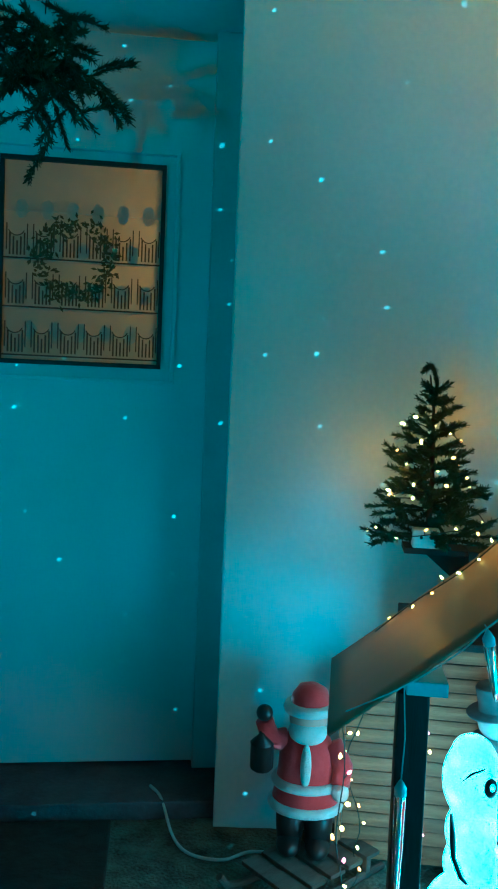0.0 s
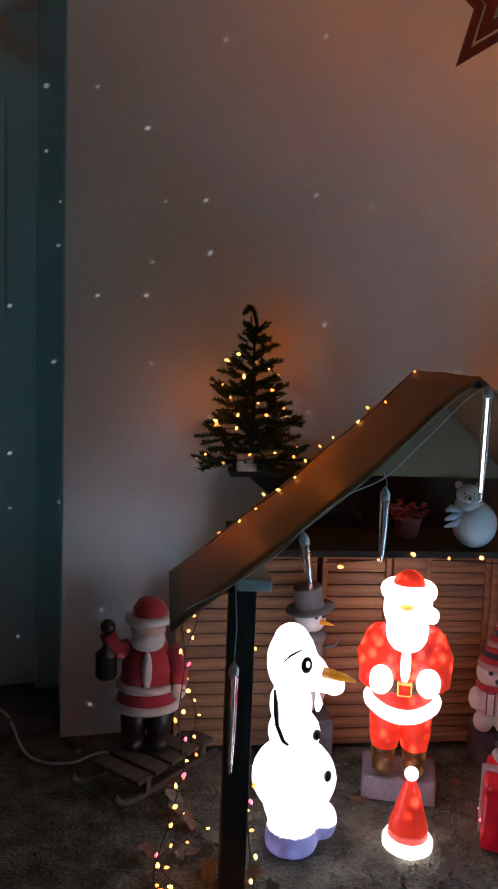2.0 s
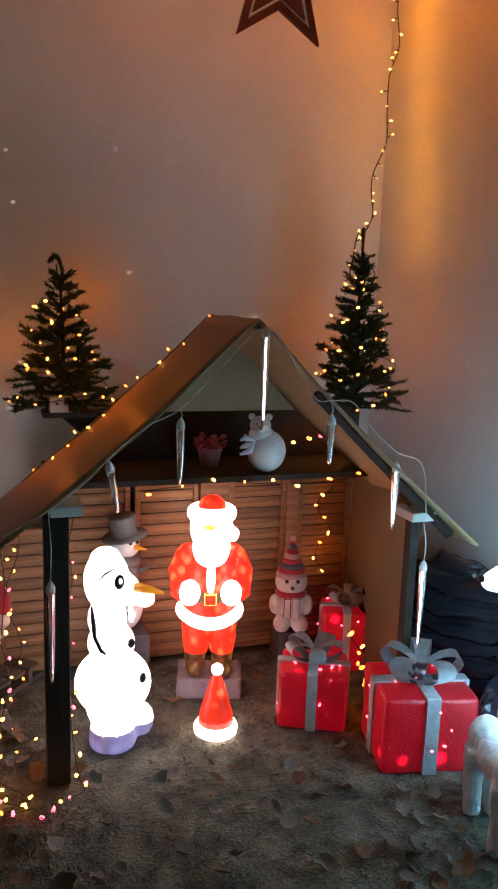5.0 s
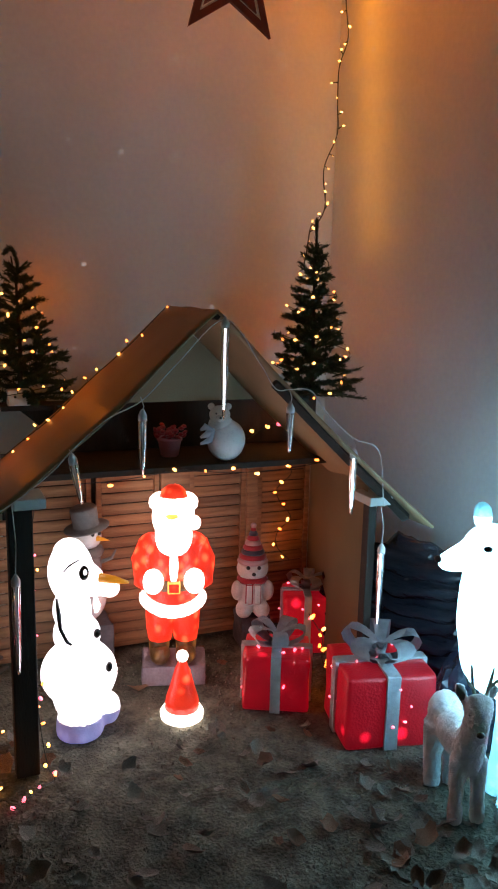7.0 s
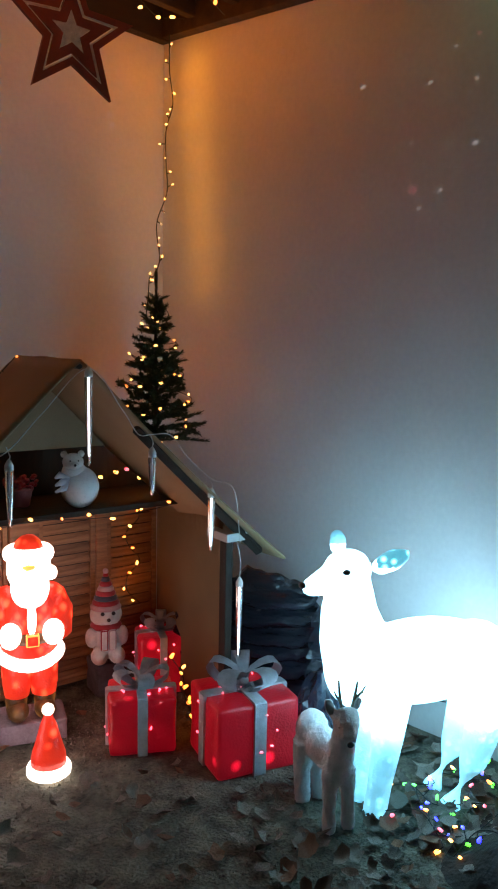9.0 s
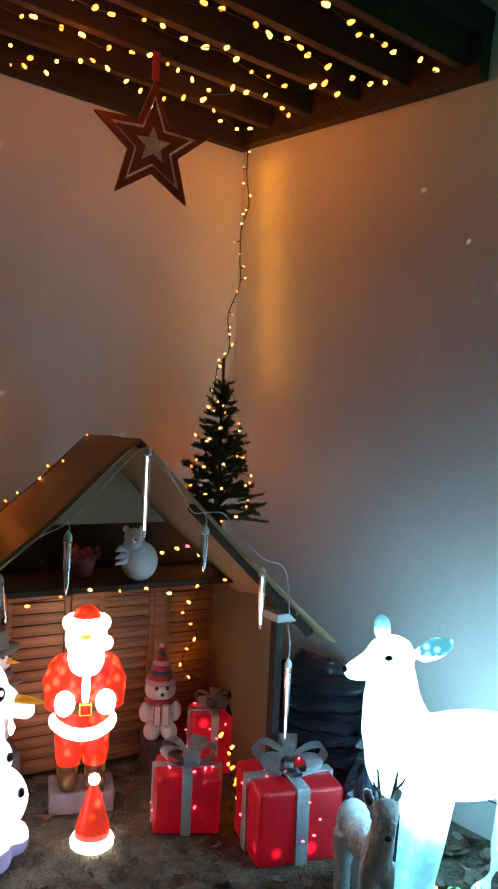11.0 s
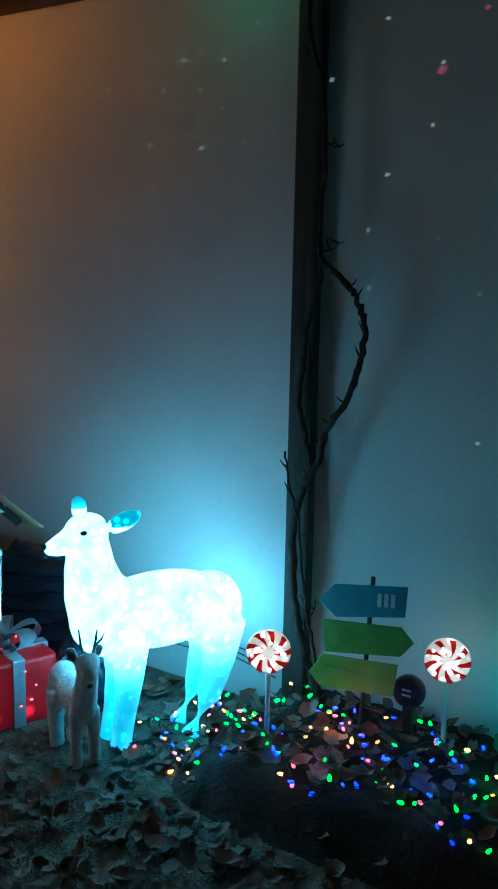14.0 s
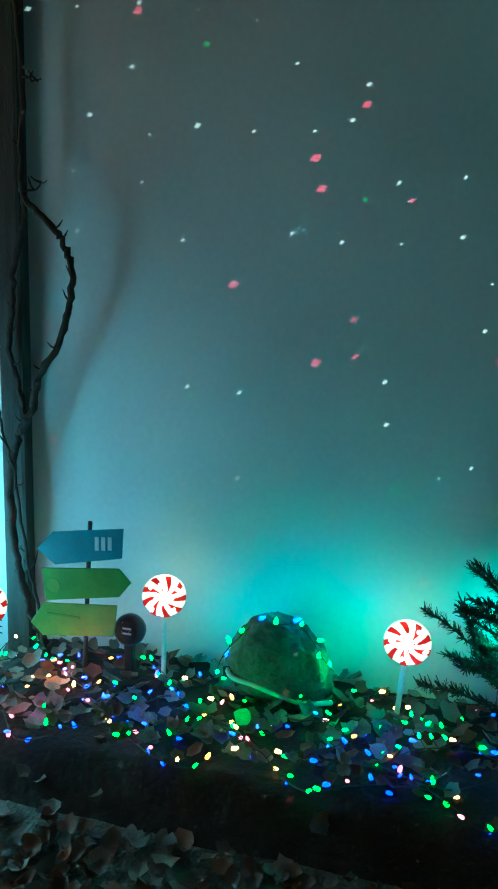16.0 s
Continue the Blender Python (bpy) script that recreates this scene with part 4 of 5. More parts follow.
def small_deer():
    bm = bmesh.new()
    add_ball(bm, (0, 0.01, 0.145), (0.040, 0.085, 0.042))
    add_ball(bm, (0, 0.078, 0.160), (0.042, 0.040, 0.042))
    add_ball(bm, (0, -0.055, 0.140), (0.036, 0.034, 0.046))
    add_tube(bm, [(0, -0.055, 0.15), (0.003, -0.068, 0.19), (0.004, -0.075, 0.225)], [0.036, 0.030, 0.028], 0, 14)
    add_tube(bm, [(0.004, -0.070, 0.248), (-0.003, -0.094, 0.232), (-0.009, -0.112, 0.212)], [0.034, 0.028, 0.018], 0, 14)
    for sx in (-1, 1):
        add_tube(bm, [(sx * 0.022, -0.058, 0.13), (sx * 0.025, -0.062, 0.06), (sx * 0.026, -0.066, 0.0)], [0.022, 0.016, 0.017], 0, 12)
        add_tube(bm, [(sx * 0.023, 0.072, 0.14), (sx * 0.024, 0.080, 0.07), (sx * 0.024, 0.072, 0.0)], [0.030, 0.022, 0.020], 0, 12)
        add_ball(bm, (0.004 + sx * 0.036, -0.062, 0.266), (0.013, 0.007, 0.024), rot=(0, sx * 30, 0), seg=12)
    bm = fused(bm, 0.004, 3)
    for v in bm.verts:
        v.co += v.normal * 0.0022 * noise.noise(v.co * 140)
    for f in bm.faces:
        c = f.calc_center_median()
        if c.z > 0.252 and f.normal.y < -0.6 and abs(c.x - 0.004) > 0.026:
            f.material_index = 3
    for sx in (-1, 1):
        add_tube(bm, [(0.004 + sx * 0.012, -0.078, 0.262), (0.004 + sx * 0.020, -0.078, 0.290), (0.004 + sx * 0.026, -0.080, 0.328)], [0.0045, 0.004, 0.002], 1)
        add_tube(bm, [(0.004 + sx * 0.017, -0.078, 0.280), (0.004 + sx * 0.034, -0.086, 0.298), (0.004 + sx * 0.042, -0.088, 0.312)], [0.0035, 0.003, 0.001], 1)
        add_ball(bm, (-0.003 + sx * 0.022, -0.098, 0.238), 0.003, 2, seg=8)
    add_ball(bm, (-0.012, -0.126, 0.212), (0.009, 0.006, 0.006), 2, seg=10)
    return bm


figure("small_deer", small_deer(), [FUR_GREY, surface("antler_horn", (0.12, 0.15, 0.10), (0.2, 0.22, 0.16), 0.6, 30, 150, 0.2), BLACK_PLASTIC, CERAMIC_GREY], pose(1.488, 1.215, 0.0, 0, 0, -28) @ Matrix.Diagonal((1, 1, 1.16, 1)),
       "pale fleece toy deer with short antlers on the ground", "ornament")

# ---- conifers ----


def add_branch(bm, base, direction, length, rng, needles=70, size=0.014, droop=0.12, mat=0, wide=0.0012):
    d = Vector(direction).normalized()
    pts = [Vector(base) + d * length * t + Vector((0, 0, -droop * length * t * t)) for t in (0, 0.35, 0.7, 1.0)]
    add_tube(bm, pts, [0.0022, 0.0018, 0.0014, 0.0008], mat, 5)
    for k in range(needles):
        t = rng.uniform(0.08, 1.0)
        p = Vector(base) + d * length * t + Vector((0, 0, -droop * length * t * t))
        out = Vector((rng.gauss(0, 1), rng.gauss(0, 1), rng.gauss(0, 1))).normalized() * size * rng.uniform(0.6, 1.15) + d * size * 0.5
        side = out.cross(d).normalized() * wide
        bm.faces.new([bm.verts.new(q) for q in (p - side, p + side, p + out + side * 0.4, p + out - side * 0.4)])


def small_tree(m, height, radius, seed, label, tip_bend=0.0):
    rng = random.Random(seed)
    top = thing("christmas_tree", m, label, "tree")
    bm = bmesh.new()
    add_tube(bm, [(0, 0, 0), (0.004, 0, height * 0.4), (0, 0.003, height * 0.8), (tip_bend, 0, height * 0.99)], [0.008, 0.006, 0.004, 0.002], 0, 8)
    part("trunk", bm, BARK, top)
    bm = bmesh.new()
    rows = int(height / 0.036)
    for r in range(rows):
        t = r / (rows - 1)
        z = height * (0.05 + 0.84 * t)
        reach = radius * (1 - t) ** 0.8 + 0.024
        count = 7 if t < 0.55 else 5
        for k in range(count):
            a = 2 * math.pi * (k + rng.uniform(-0.3, 0.3)) / count + 1.7 * r
            ln = reach * rng.uniform(0.62, 1.04)
            rise = rng.uniform(-0.05, 0.3) + 0.35 * t
            d = Vector((math.cos(a), math.sin(a), rise))
            add_branch(bm, (0, 0, z + rng.uniform(-0.012, 0.012)), d, ln, rng, int(60 + 1500 * ln), 0.0125, 0.12, 0, 0.0021)
            for _ in range(2 if ln > 0.08 else 1):
                e, turn = rng.uniform(0.4, 0.75), rng.choice((-0.7, 0.7))
                add_branch(bm, Vector((0, 0, z)) + d.normalized() * ln * e, Vector((math.cos(a + turn), math.sin(a + turn), rise + 0.25)), max(ln * 0.36, 0.03), rng, int(30 + 560 * ln), 0.0115, 0.0, 0, 0.0021)
    leader = curve_points([(0, 0, height * 0.80), (0.004, 0, height * 0.92), (tip_bend * 0.2, 0, height * 1.0), (tip_bend, 0, height * (1.035 if tip_bend else 1.04)), (tip_bend * 2.0, 0, height * (1.015 if tip_bend else 1.07))], 3)
    for p, q in zip(leader, leader[1:]):
        add_branch(bm, p, q - p, (q - p).length * 1.15, rng, 70, 0.011 if tip_bend else 0.009, 0, 0, 0.002)
    part("crown", bm, NEEDLE, top, "dense dark green needle branches")
    return top


def tree_lights(centre, height, radius, turns, seed, colours, label):
    path = []
    n = int(turns * 9)
    rng = random.Random(seed)
    for k in range(n + 1):
        t = k / n
        a, r = 2 * math.pi * turns * t + seed, (radius * (1 - t) ** 0.85 + 0.016) * rng.uniform(0.8, 1.02)
        path.append((centre[0] + r * math.cos(a), centre[1] + r * math.sin(a), centre[2] + height * (0.05 + 0.88 * t) + rng.uniform(-0.012, 0.012)))
    string_lights(label, path, colours, 0.066, seed, scale=1.15)


L_TREE, R_TREE = (0.952, 2.425, 0.795), (1.795, 2.112, 0.795)
small_tree(pose(*L_TREE), 0.425, 0.162, 21, "small dark green artificial Christmas tree with a bent tip", -0.014)
small_tree(pose(*R_TREE, 0, -2, 40), 0.52, 0.148, 22, "slender dark green artificial Christmas tree in the corner")
tree_lights(L_TREE, 0.41, 0.150, 4, 2, ["warm", "warm", "amber"], "warm string lights wound round the bent-tipped tree")
tree_lights(R_TREE, 0.51, 0.142, 5, 3, ["warm", "warm", "amber"], "warm string lights wound round the corner tree")

# the string that hangs down the corner to the slender tree; added corner_glow lamps cast its glow on the walls
string_lights("warm string lights hanging down the wall corner to the tree", [(2.085, 2.345, 2.22), (2.080, 2.340, 2.10), (2.083, 2.325, 1.98), (2.040, 2.315, 1.88), (2.030, 2.305, 1.76), (2.02, 2.29, 1.66), (1.95, 2.27, 1.54),
              (1.935, 2.24, 1.42), (1.86, 2.19, 1.355), (1.80, 2.15, 1.34), (1.745, 2.10, 1.27), (1.72, 2.08, 1.21), (1.745, 2.07, 1.185), (1.79, 2.08, 1.19)], ["warm"], 0.046, 7, scale=0.9, thick=0.0021, jitter=0.018)
# along the roof, the shelf and the ground by the posts
HP = lambda s, d, z: tuple(HUT @ Vector((s, d, z)))
roof_z = lambda s: RIDGE_Z - (RIDGE_Z - EAVE_Z) * abs(s - APEX) / 0.595 + 0.012
string_lights("warm string lights along the canvas roof edge", [HP(s, 0.345 + 0.012 * math.sin(30 * s), roof_z(s) - 0.006 - 0.014 * math.sin(math.pi * (0.485 - s) / 0.595)) for s in np.linspace(-0.02, 0.47, 14)], ["warm", "amber"], 0.045, 8)
string_lights("warm string lights sagging along the hut shelf", [HP(s, 0.277, 0.650 - 0.020 * abs(math.sin(6.5 * s))) for s in np.linspace(0.20, 1.02, 18)], ["warm", "amber"], 0.085, 9, cable=CABLE_BLACK, scale=1.3)
string_lights("warm string lights hanging on the side shutter", [HP(-0.045 + 0.02 * math.sin(k), 0.50, 0.52 - 0.05 * k) for k in range(10)] + [HP(-0.03, 0.45, 0.03), HP(-0.10, 0.3, 0.015), HP(-0.02, 0.2, 0.015), HP(-0.12, 0.08, 0.015), HP(-0.04, -0.05, 0.015)], ["warm", "amber"], 0.055, 10, scale=1.1)
string_lights("warm string lights hanging from the roof corner round the post", [HP(-0.085, 0.12, 0.56), HP(-0.075, 0.10, 0.46), HP(-0.085, 0.08, 0.34), HP(-0.07, 0.10, 0.22), HP(-0.10, 0.06, 0.12), HP(-0.13, 0.0, 0.03),
              HP(-0.08, -0.03, 0.012), HP(-0.15, -0.02, 0.012), HP(-0.06, -0.07, 0.012), HP(-0.10, -0.10, 0.012), HP(-0.03, -0.09, 0.012), HP(-0.01, -0.13, 0.012), HP(0.04, -0.08, 0.012), HP(0.09, -0.05, 0.012), HP(0.08, 0.0, 0.012), HP(0.07, 0.06, 0.10), HP(0.066, 0.05, 0.20)], ["warm", "amber", "warm", "pink"], 0.034, 15, scale=1.2)
string_lights("warm string lights on the slatted shutter behind the snowman", [HP(0.12, 0.545, 0.60), HP(0.13, 0.545, 0.50), HP(0.115, 0.545, 0.40), HP(0.125, 0.545, 0.30), HP(0.11, 0.545, 0.20), HP(0.12, 0.545, 0.08)], ["pink", "warm"], 0.045, 16, scale=1.2)
string_lights("warm string lights on the dark shutter", [HP(0.93 + 0.03 * math.sin(2 * k), 0.545, 0.60 - 0.05 * k) for k in range(8)], ["amber", "warm"], 0.05, 12, scale=1.3)
string_lights("warm string lights lying by the gift boxes", [(1.60, 1.86, 0.20), (1.60, 1.80, 0.15), (1.57, 1.76, 0.10), (1.60, 1.75, 0.05), (1.56, 1.72, 0.02), (1.60, 1.69, 0.015)], ["warm", "amber"], 0.024, 13, scale=1.7)
string_lights("multicoloured string lights behind the hut shelf", [HP(0.78, 0.50, 0.68), HP(0.86, 0.48, 0.73), HP(0.92, 0.46, 0.69), HP(1.0, 0.47, 0.71)], ["amber", "pink", "warm"], 0.03, 14, scale=1.9)

# pergola strings along the rafters
for k in range(6):
    y = -0.03 - 0.205 * k
    row = [tuple(PITCH @ Vector((-0.08 - 0.13 * j, y + 0.03 * math.sin(j * 1.7 + k), 2.235 + 0.016 * math.sin(j * 2.3 + 2 * k)))) for j in range(17)]
    string_lights("warm string lights strung along the pergola rafters", row, ["warm", "warm", "amber"], 0.060, 30 + k, scale=2.0)

# ---- the hanging star ----
star = thing("star_ornament", pose(1.405, 2.045, 1.955, 0, 0, -14), "red wooden star with silver lines hanging from the pergola", "star")


def star_ring(outer, inner, y0, y1):
    def outline(r):
        return [(r * (1 if k % 2 == 0 else 0.43) * math.sin(math.pi * k / 5), r * (1 if k % 2 == 0 else 0.43) * math.cos(math.pi * k / 5)) for k in range(10)]
    bm = bmesh.new()
    a, b = outline(outer), outline(inner)
    v = [[bm.verts.new((x, y, z)) for x, z in o] for o in (a, b) for y in (y0, y1)]
    for k in range(10):
        j = (k + 1) % 10
        bm.faces.new((v[0][k], v[0][j], v[2][j], v[2][k]))
        bm.faces.new((v[1][j], v[1][k], v[3][k], v[3][j]))
        bm.faces.new((v[0][j], v[0][k], v[1][k], v[1][j]))
        bm.faces.new((v[2][k], v[2][j], v[3][j], v[3][k]))
    return tidy(bm)


part("outer_star", star_ring(0.195, 0.145, -0.006, 0.006), STAR_RED, star)
part("silver_line", star_ring(0.147, 0.136, -0.005, 0.005), STAR_SILVER, star, "silver glitter line")
part("inner_star", star_ring(0.125, 0.060, -0.004, 0.004), STAR_RED, star)
part("centre_star", star_ring(0.056, 0.004, -0.003, 0.003), STAR_SILVER, star, "small silver star")
part("strut", add_box(bmesh.new(), -0.004, 0.004, -0.004, 0.004, 0.10, 0.15), STAR_RED, star)
part("ribbon", add_box(bmesh.new(), -0.012, 0.012, -0.001, 0.001, 0.19, 0.275), FELT_RED, star, "red hanging ribbon")

# ---- by the door: garland, carved figure, sled, cables ----
rng = random.Random(41)
swag = bmesh.new()
centre = ROOM @ Vector((-2.13, -0.22, 1.875))
for k in range(95):
    a, b = rng.uniform(0, 6.28), rng.uniform(-1.0, 0.9)
    d = Vector((math.cos(a), 0.6 * math.sin(a), b))
    add_branch(swag, centre + d * 0.02 + Vector((rng.gauss(0, 0.055), rng.gauss(0, 0.03), rng.gauss(0, 0.05))), d, rng.uniform(0.06, 0.125), rng, 170, 0.015, 0.22, 0, 0.0022)
garland = thing("fir_garland", Matrix(), "bushy dark green fir garland hanging before the door", "garland")
part("foliage", swag, NEEDLE, garland)
part("wire", add_tube(bmesh.new(), [centre + Vector((0, 0, 0.1)), centre + Vector((0.0, 0.05, 0.30)), ROOM @ Vector((-2.13, 0.01, 2.32))], 0.0015, seg=6), CABLE_BLACK, garland)


def lantern_figure():
    bm = bmesh.new()
    for sx in (-1, 1):
        add_ball(bm, (sx * 0.034, -0.022, 0.022), (0.030, 0.045, 0.024), 2)
        add_lathe(bm, [(0.030, 0.02), (0.034, 0.06), (0.036, 0.115)], 2, m=pose(sx * 0.034, 0, 0))
    add_lathe(bm, [(0.078, 0.105), (0.080, 0.13), (0.072, 0.17), (0.068, 0.21), (0.066, 0.25), (0.050, 0.285), (0.030, 0.295)], 0, 26, m=Matrix.Diagonal((1, 0.8, 1, 1)))
    for z, r in ((0.118, 0.080), (0.172, 0.073)):
        add_tube(bm, [(r * math.cos(a), 0.8 * r * math.sin(a), z) for a in np.linspace(0, 6.283, 26)], 0.012, 1, 8)
    add_ball(bm, (0.0, -0.052, 0.225), (0.013, 0.012, 0.055), 1)
    add_ball(bm, (0, -0.005, 0.325), (0.046, 0.044, 0.046), 3)
    add_ball(bm, (0, -0.022, 0.300), (0.046, 0.034, 0.034), 1)
    add_tube(bm, [(0.048 * math.cos(a), 0.046 * math.sin(a) - 0.004, 0.352) for a in np.linspace(0, 6.283, 24)], 0.014, 1, 8)
    add_lathe(bm, [(0.048, 0.0), (0.046, 0.023), (0.034, 0.046), (0.012, 0.056)], 0, m=pose(0.002, 0, 0.352, 0, 7, 0))
    add_ball(bm, (0.052, 0.0, 0.345), 0.015, 1)
    add_tube(bm, [(-0.055, 0, 0.265), (-0.090, -0.01, 0.270), (-0.104, -0.02, 0.315)], [0.028, 0.026, 0.022], 0, 12)
    add_ball(bm, (-0.104, -0.022, 0.335), (0.020, 0.018, 0.020), 2)
    add_tube(bm, [(0.055, 0, 0.265), (0.085, -0.012, 0.215), (0.082, -0.035, 0.180)], [0.028, 0.026, 0.022], 0, 12)
    add_ball(bm, (0.082, -0.042, 0.168), (0.021, 0.020, 0.022), 1)
    add_lathe(bm, [(0.022, 0.200), (0.028, 0.206), (0.028, 0.262), (0.030, 0.266), (0.010, 0.285), (0.004, 0.300)], 2, 10, m=pose(-0.106, -0.030, 0))
    return bm


figure("lantern_figure", lantern_figure(), [FELT_RED, FELT_WHITE, BLACK_PLASTIC, SKIN_TONE], pose(0.668, 2.385, 0.062, 0, 0, -14),
       "painted winter figure in a red coat holding up a black lantern", "ornament")

sled = thing("sled", pose(0.695, 2.365, 0, 0, 0, -56), "small weathered wooden sled under the painted figure", "sled")
for sx in (-1, 1):
    pts = curve_points([(sx * 0.075, 0.16, 0.010), (sx * 0.075, -0.10, 0.010), (sx * 0.075, -0.20, 0.022), (sx * 0.075, -0.235, 0.055)], 6)
    part("runner", add_tube(bmesh.new(), pts, 0.009, seg=8), OLD_WOOD, sled)
    for y in (-0.12, 0.10):
        part("strut", box(sx * 0.075 - 0.007, sx * 0.075 + 0.007, y - 0.008, y + 0.008, 0.012, 0.05, 0.002), OLD_WOOD, sled)
for k in range(5):
    part("slat", box(-0.085, 0.085, -0.16 + k * 0.062, -0.112 + k * 0.062, 0.050, 0.060, 0.002), OLD_WOOD, sled)

lead = thing("floor_cable", Matrix(), "white extension cable lying on the yard floor", "cable")
part("cable", add_tube(bmesh.new(), curve_points([(0.30, 2.72, 0.055), (0.33, 2.66, 0.05), (0.36, 2.55, 0.008), (0.40, 2.47, 0.006), (0.48, 2.44, 0.006), (0.55, 2.47, 0.006), (0.62, 2.46, 0.006)], 8), 0.004, seg=8), CABLE_WHITE, lead)
box_lamp = thing("tree_planter", HUT @ pose(0.10, 0.575, 0.80), "small pale box at the foot of the bent-tipped tree", "box")
part("body", box(-0.032, 0.032, -0.022, 0.022, 0, 0.045, 0.004), WHITE_FOAM, box_lamp)
for k in (-1, 1):
    part("knob", add_ball(bmesh.new(), (k * 0.012, -0.023, 0.026), 0.004, seg=10), BLACK_PLASTIC, box_lamp, "", True)

# crumpled dark sheeting beside the hut
sheet = bmesh.new()
bmesh.ops.create_icosphere(sheet, subdivisions=5, radius=1)
for v in sheet.verts:
    n = v.co.normalized()
    k = 1 + 0.24 * noise.noise(n * 2.0 + Vector((3, 1, 0))) + 0.16 * abs(noise.noise(Vector((n.x * 3, n.y * 3, n.z * 9)))) + 0.04 * abs(noise.noise(n * 14))
    v.co = Vector((n.x * 0.15 * k, n.y * 0.30 * k, max(n.z * 0.375 * k, 0.0)))
heap = tagged(part("plastic_sheeting", sheet, BIN_BAG, None, "", True, pose(1.915, 1.78, 0, 0, 0, 8)), "crumpled heap of glossy black plastic sheeting by the wall", "sheeting")
rng = random.Random(17)
for k in range(6):
    fold, rows = bmesh.new(), []
    z0 = 0.09 + 0.052 * k
    for i in range(22):
        y = -0.25 + 0.48 * i / 21
        wave = 0.022 * noise.noise(Vector((y * 7, k * 3.1, 0))) + 0.010 * noise.noise(Vector((y * 22, k, 4)))
        x = -0.150 * math.sqrt(max(1 - (y / 0.36) ** 2 - (z0 / 0.52) ** 2, 0.02)) - 0.012
        rows.append([fold.verts.new((x + dx + 0.4 * wave, y, z0 + dz + wave)) for dx, dz in ((0.035, 0.034), (0.004, 0.022), (-0.016, 0.004), (-0.012, -0.016), (0.012, -0.026))])
    for p, q in zip(rows, rows[1:]):
        for e in range(4):
            fold.faces.new((p[e], p[e + 1], q[e + 1], q[e]))
    bmesh.ops.solidify(fold, geom=fold.faces[:], thickness=0.003)
    part("fold", tidy(fold), BIN_BAG, heap, "", True)
bag = bmesh.new()
bmesh.ops.create_icosphere(bag, subdivisions=4, radius=1)
for v in bag.verts:
    n = v.co.normalized()
    k = 1 + 0.2 * noise.noise(n * 2.5) + 0.16 * abs(noise.noise(n * 7))
    v.co = Vector((n.x * 0.09 * k, n.y * 0.085 * k, max(n.z * 0.225 * k, 0.0)))
tagged(part("plastic_bag", bag, surface("blue_black_bag", (0.010, 0.018, 0.035), (0.03, 0.05, 0.08), 0.25, 6, 30, 0.8, depth=0.02, coat=0.4), None, "", False, pose(1.74, 1.385, 0)), "dark blue tied plastic bag on the ground", "bag")

# ---- along the side wall ----
pipe = thing("corner_post", ROOM, "dark upright timber post against the side wall", "post")
part("shaft", add_box(bmesh.new(), -0.05, -0.003, -1.708, -1.634, -0.02, 3.3, 0.012), surface("weathered_post", (0.030, 0.030, 0.026), (0.075, 0.075, 0.066), 0.85, 5, 60, 0.4, stretch=(6, 6, 1)), pipe)

vine = thing("bare_vine", ROOM, "bare brown climbing vine leaning on the post", "vine")
V = lambda d, z, s=-0.085: (s, d, z)
main = [V(-1.80, 0.09), V(-1.747, 0.19), V(-1.71, 0.30), V(-1.695, 0.382), V(-1.684, 0.48), V(-1.681, 0.581), V(-1.70, 0.68), V(-1.731, 0.75), V(-1.755, 0.79), V(-1.772, 0.865), V(-1.82, 0.94),
        V(-1.855, 1.022), V(-1.872, 1.09), V(-1.874, 1.166), V(-1.85, 1.225), V(-1.827, 1.258), V(-1.78, 1.30), V(-1.741, 1.338), V(-1.735, 1.42), V(-1.744, 1.635), V(-1.727, 1.79), V(-1.69, 1.90), V(-1.675, 2.1), V(-1.68, 2.5)]
rng = random.Random(77)


def stem(points, r0, r1, name="stem"):
    pts = [Vector(p) + Vector((0, rng.gauss(0, 0.0025), rng.gauss(0, 0.0025))) for p in curve_points(points, 5)]
    rad = [(r0 + (r1 - r0) * k / len(pts)) * (1 + 0.18 * rng.uniform(-1, 1)) for k in range(len(pts))]
    part(name, add_tube(bmesh.new(), pts, rad, seg=8), BARK, vine, "", True)
    for k in range(3, len(pts) - 2, 4):
        d = Vector((rng.uniform(-0.3, 0.1), rng.choice((-1, 1)) * rng.uniform(0.5, 1), rng.uniform(0.2, 1))).normalized()
        ln = rng.uniform(0.012, 0.036)
        part("twig", add_tube(bmesh.new(), [pts[k], pts[k] + d * ln * 0.6, pts[k] + d * ln + Vector((0, 0, ln * 0.2))], [0.0035, 0.0025, 0.001], seg=5), BARK, vine)


stem(main, 0.012, 0.007)
stem([V(-1.735, 0.76, -0.075), V(-1.70, 0.86, -0.07), V(-1.679, 0.968, -0.07), V(-1.69, 1.06, -0.07), V(-1.703, 1.154, -0.075), V(-1.73, 1.25, -0.08), V(-1.741, 1.34, -0.085)], 0.009, 0.007)
stem([V(-1.80, 0.10, -0.10), V(-1.785, 0.147, -0.10), V(-1.76, 0.28, -0.10), V(-1.732, 0.39, -0.10), V(-1.699, 0.617, -0.095), V(-1.665, 0.73, -0.09), V(-1.652, 0.807, -0.09)], 0.006, 0.003)
stem([V(-1.741, 1.345), V(-1.78, 1.36), V(-1.81, 1.375)], 0.004, 0.001, "side_shoot")
stem([V(-1.744, 1.63), V(-1.78, 1.61), V(-1.80, 1.615)], 0.004, 0.001, "side_shoot")
stem([V(-1.72, 0.33), V(-1.75, 0.35), V(-1.76, 0.40)], 0.004, 0.001, "side_shoot")

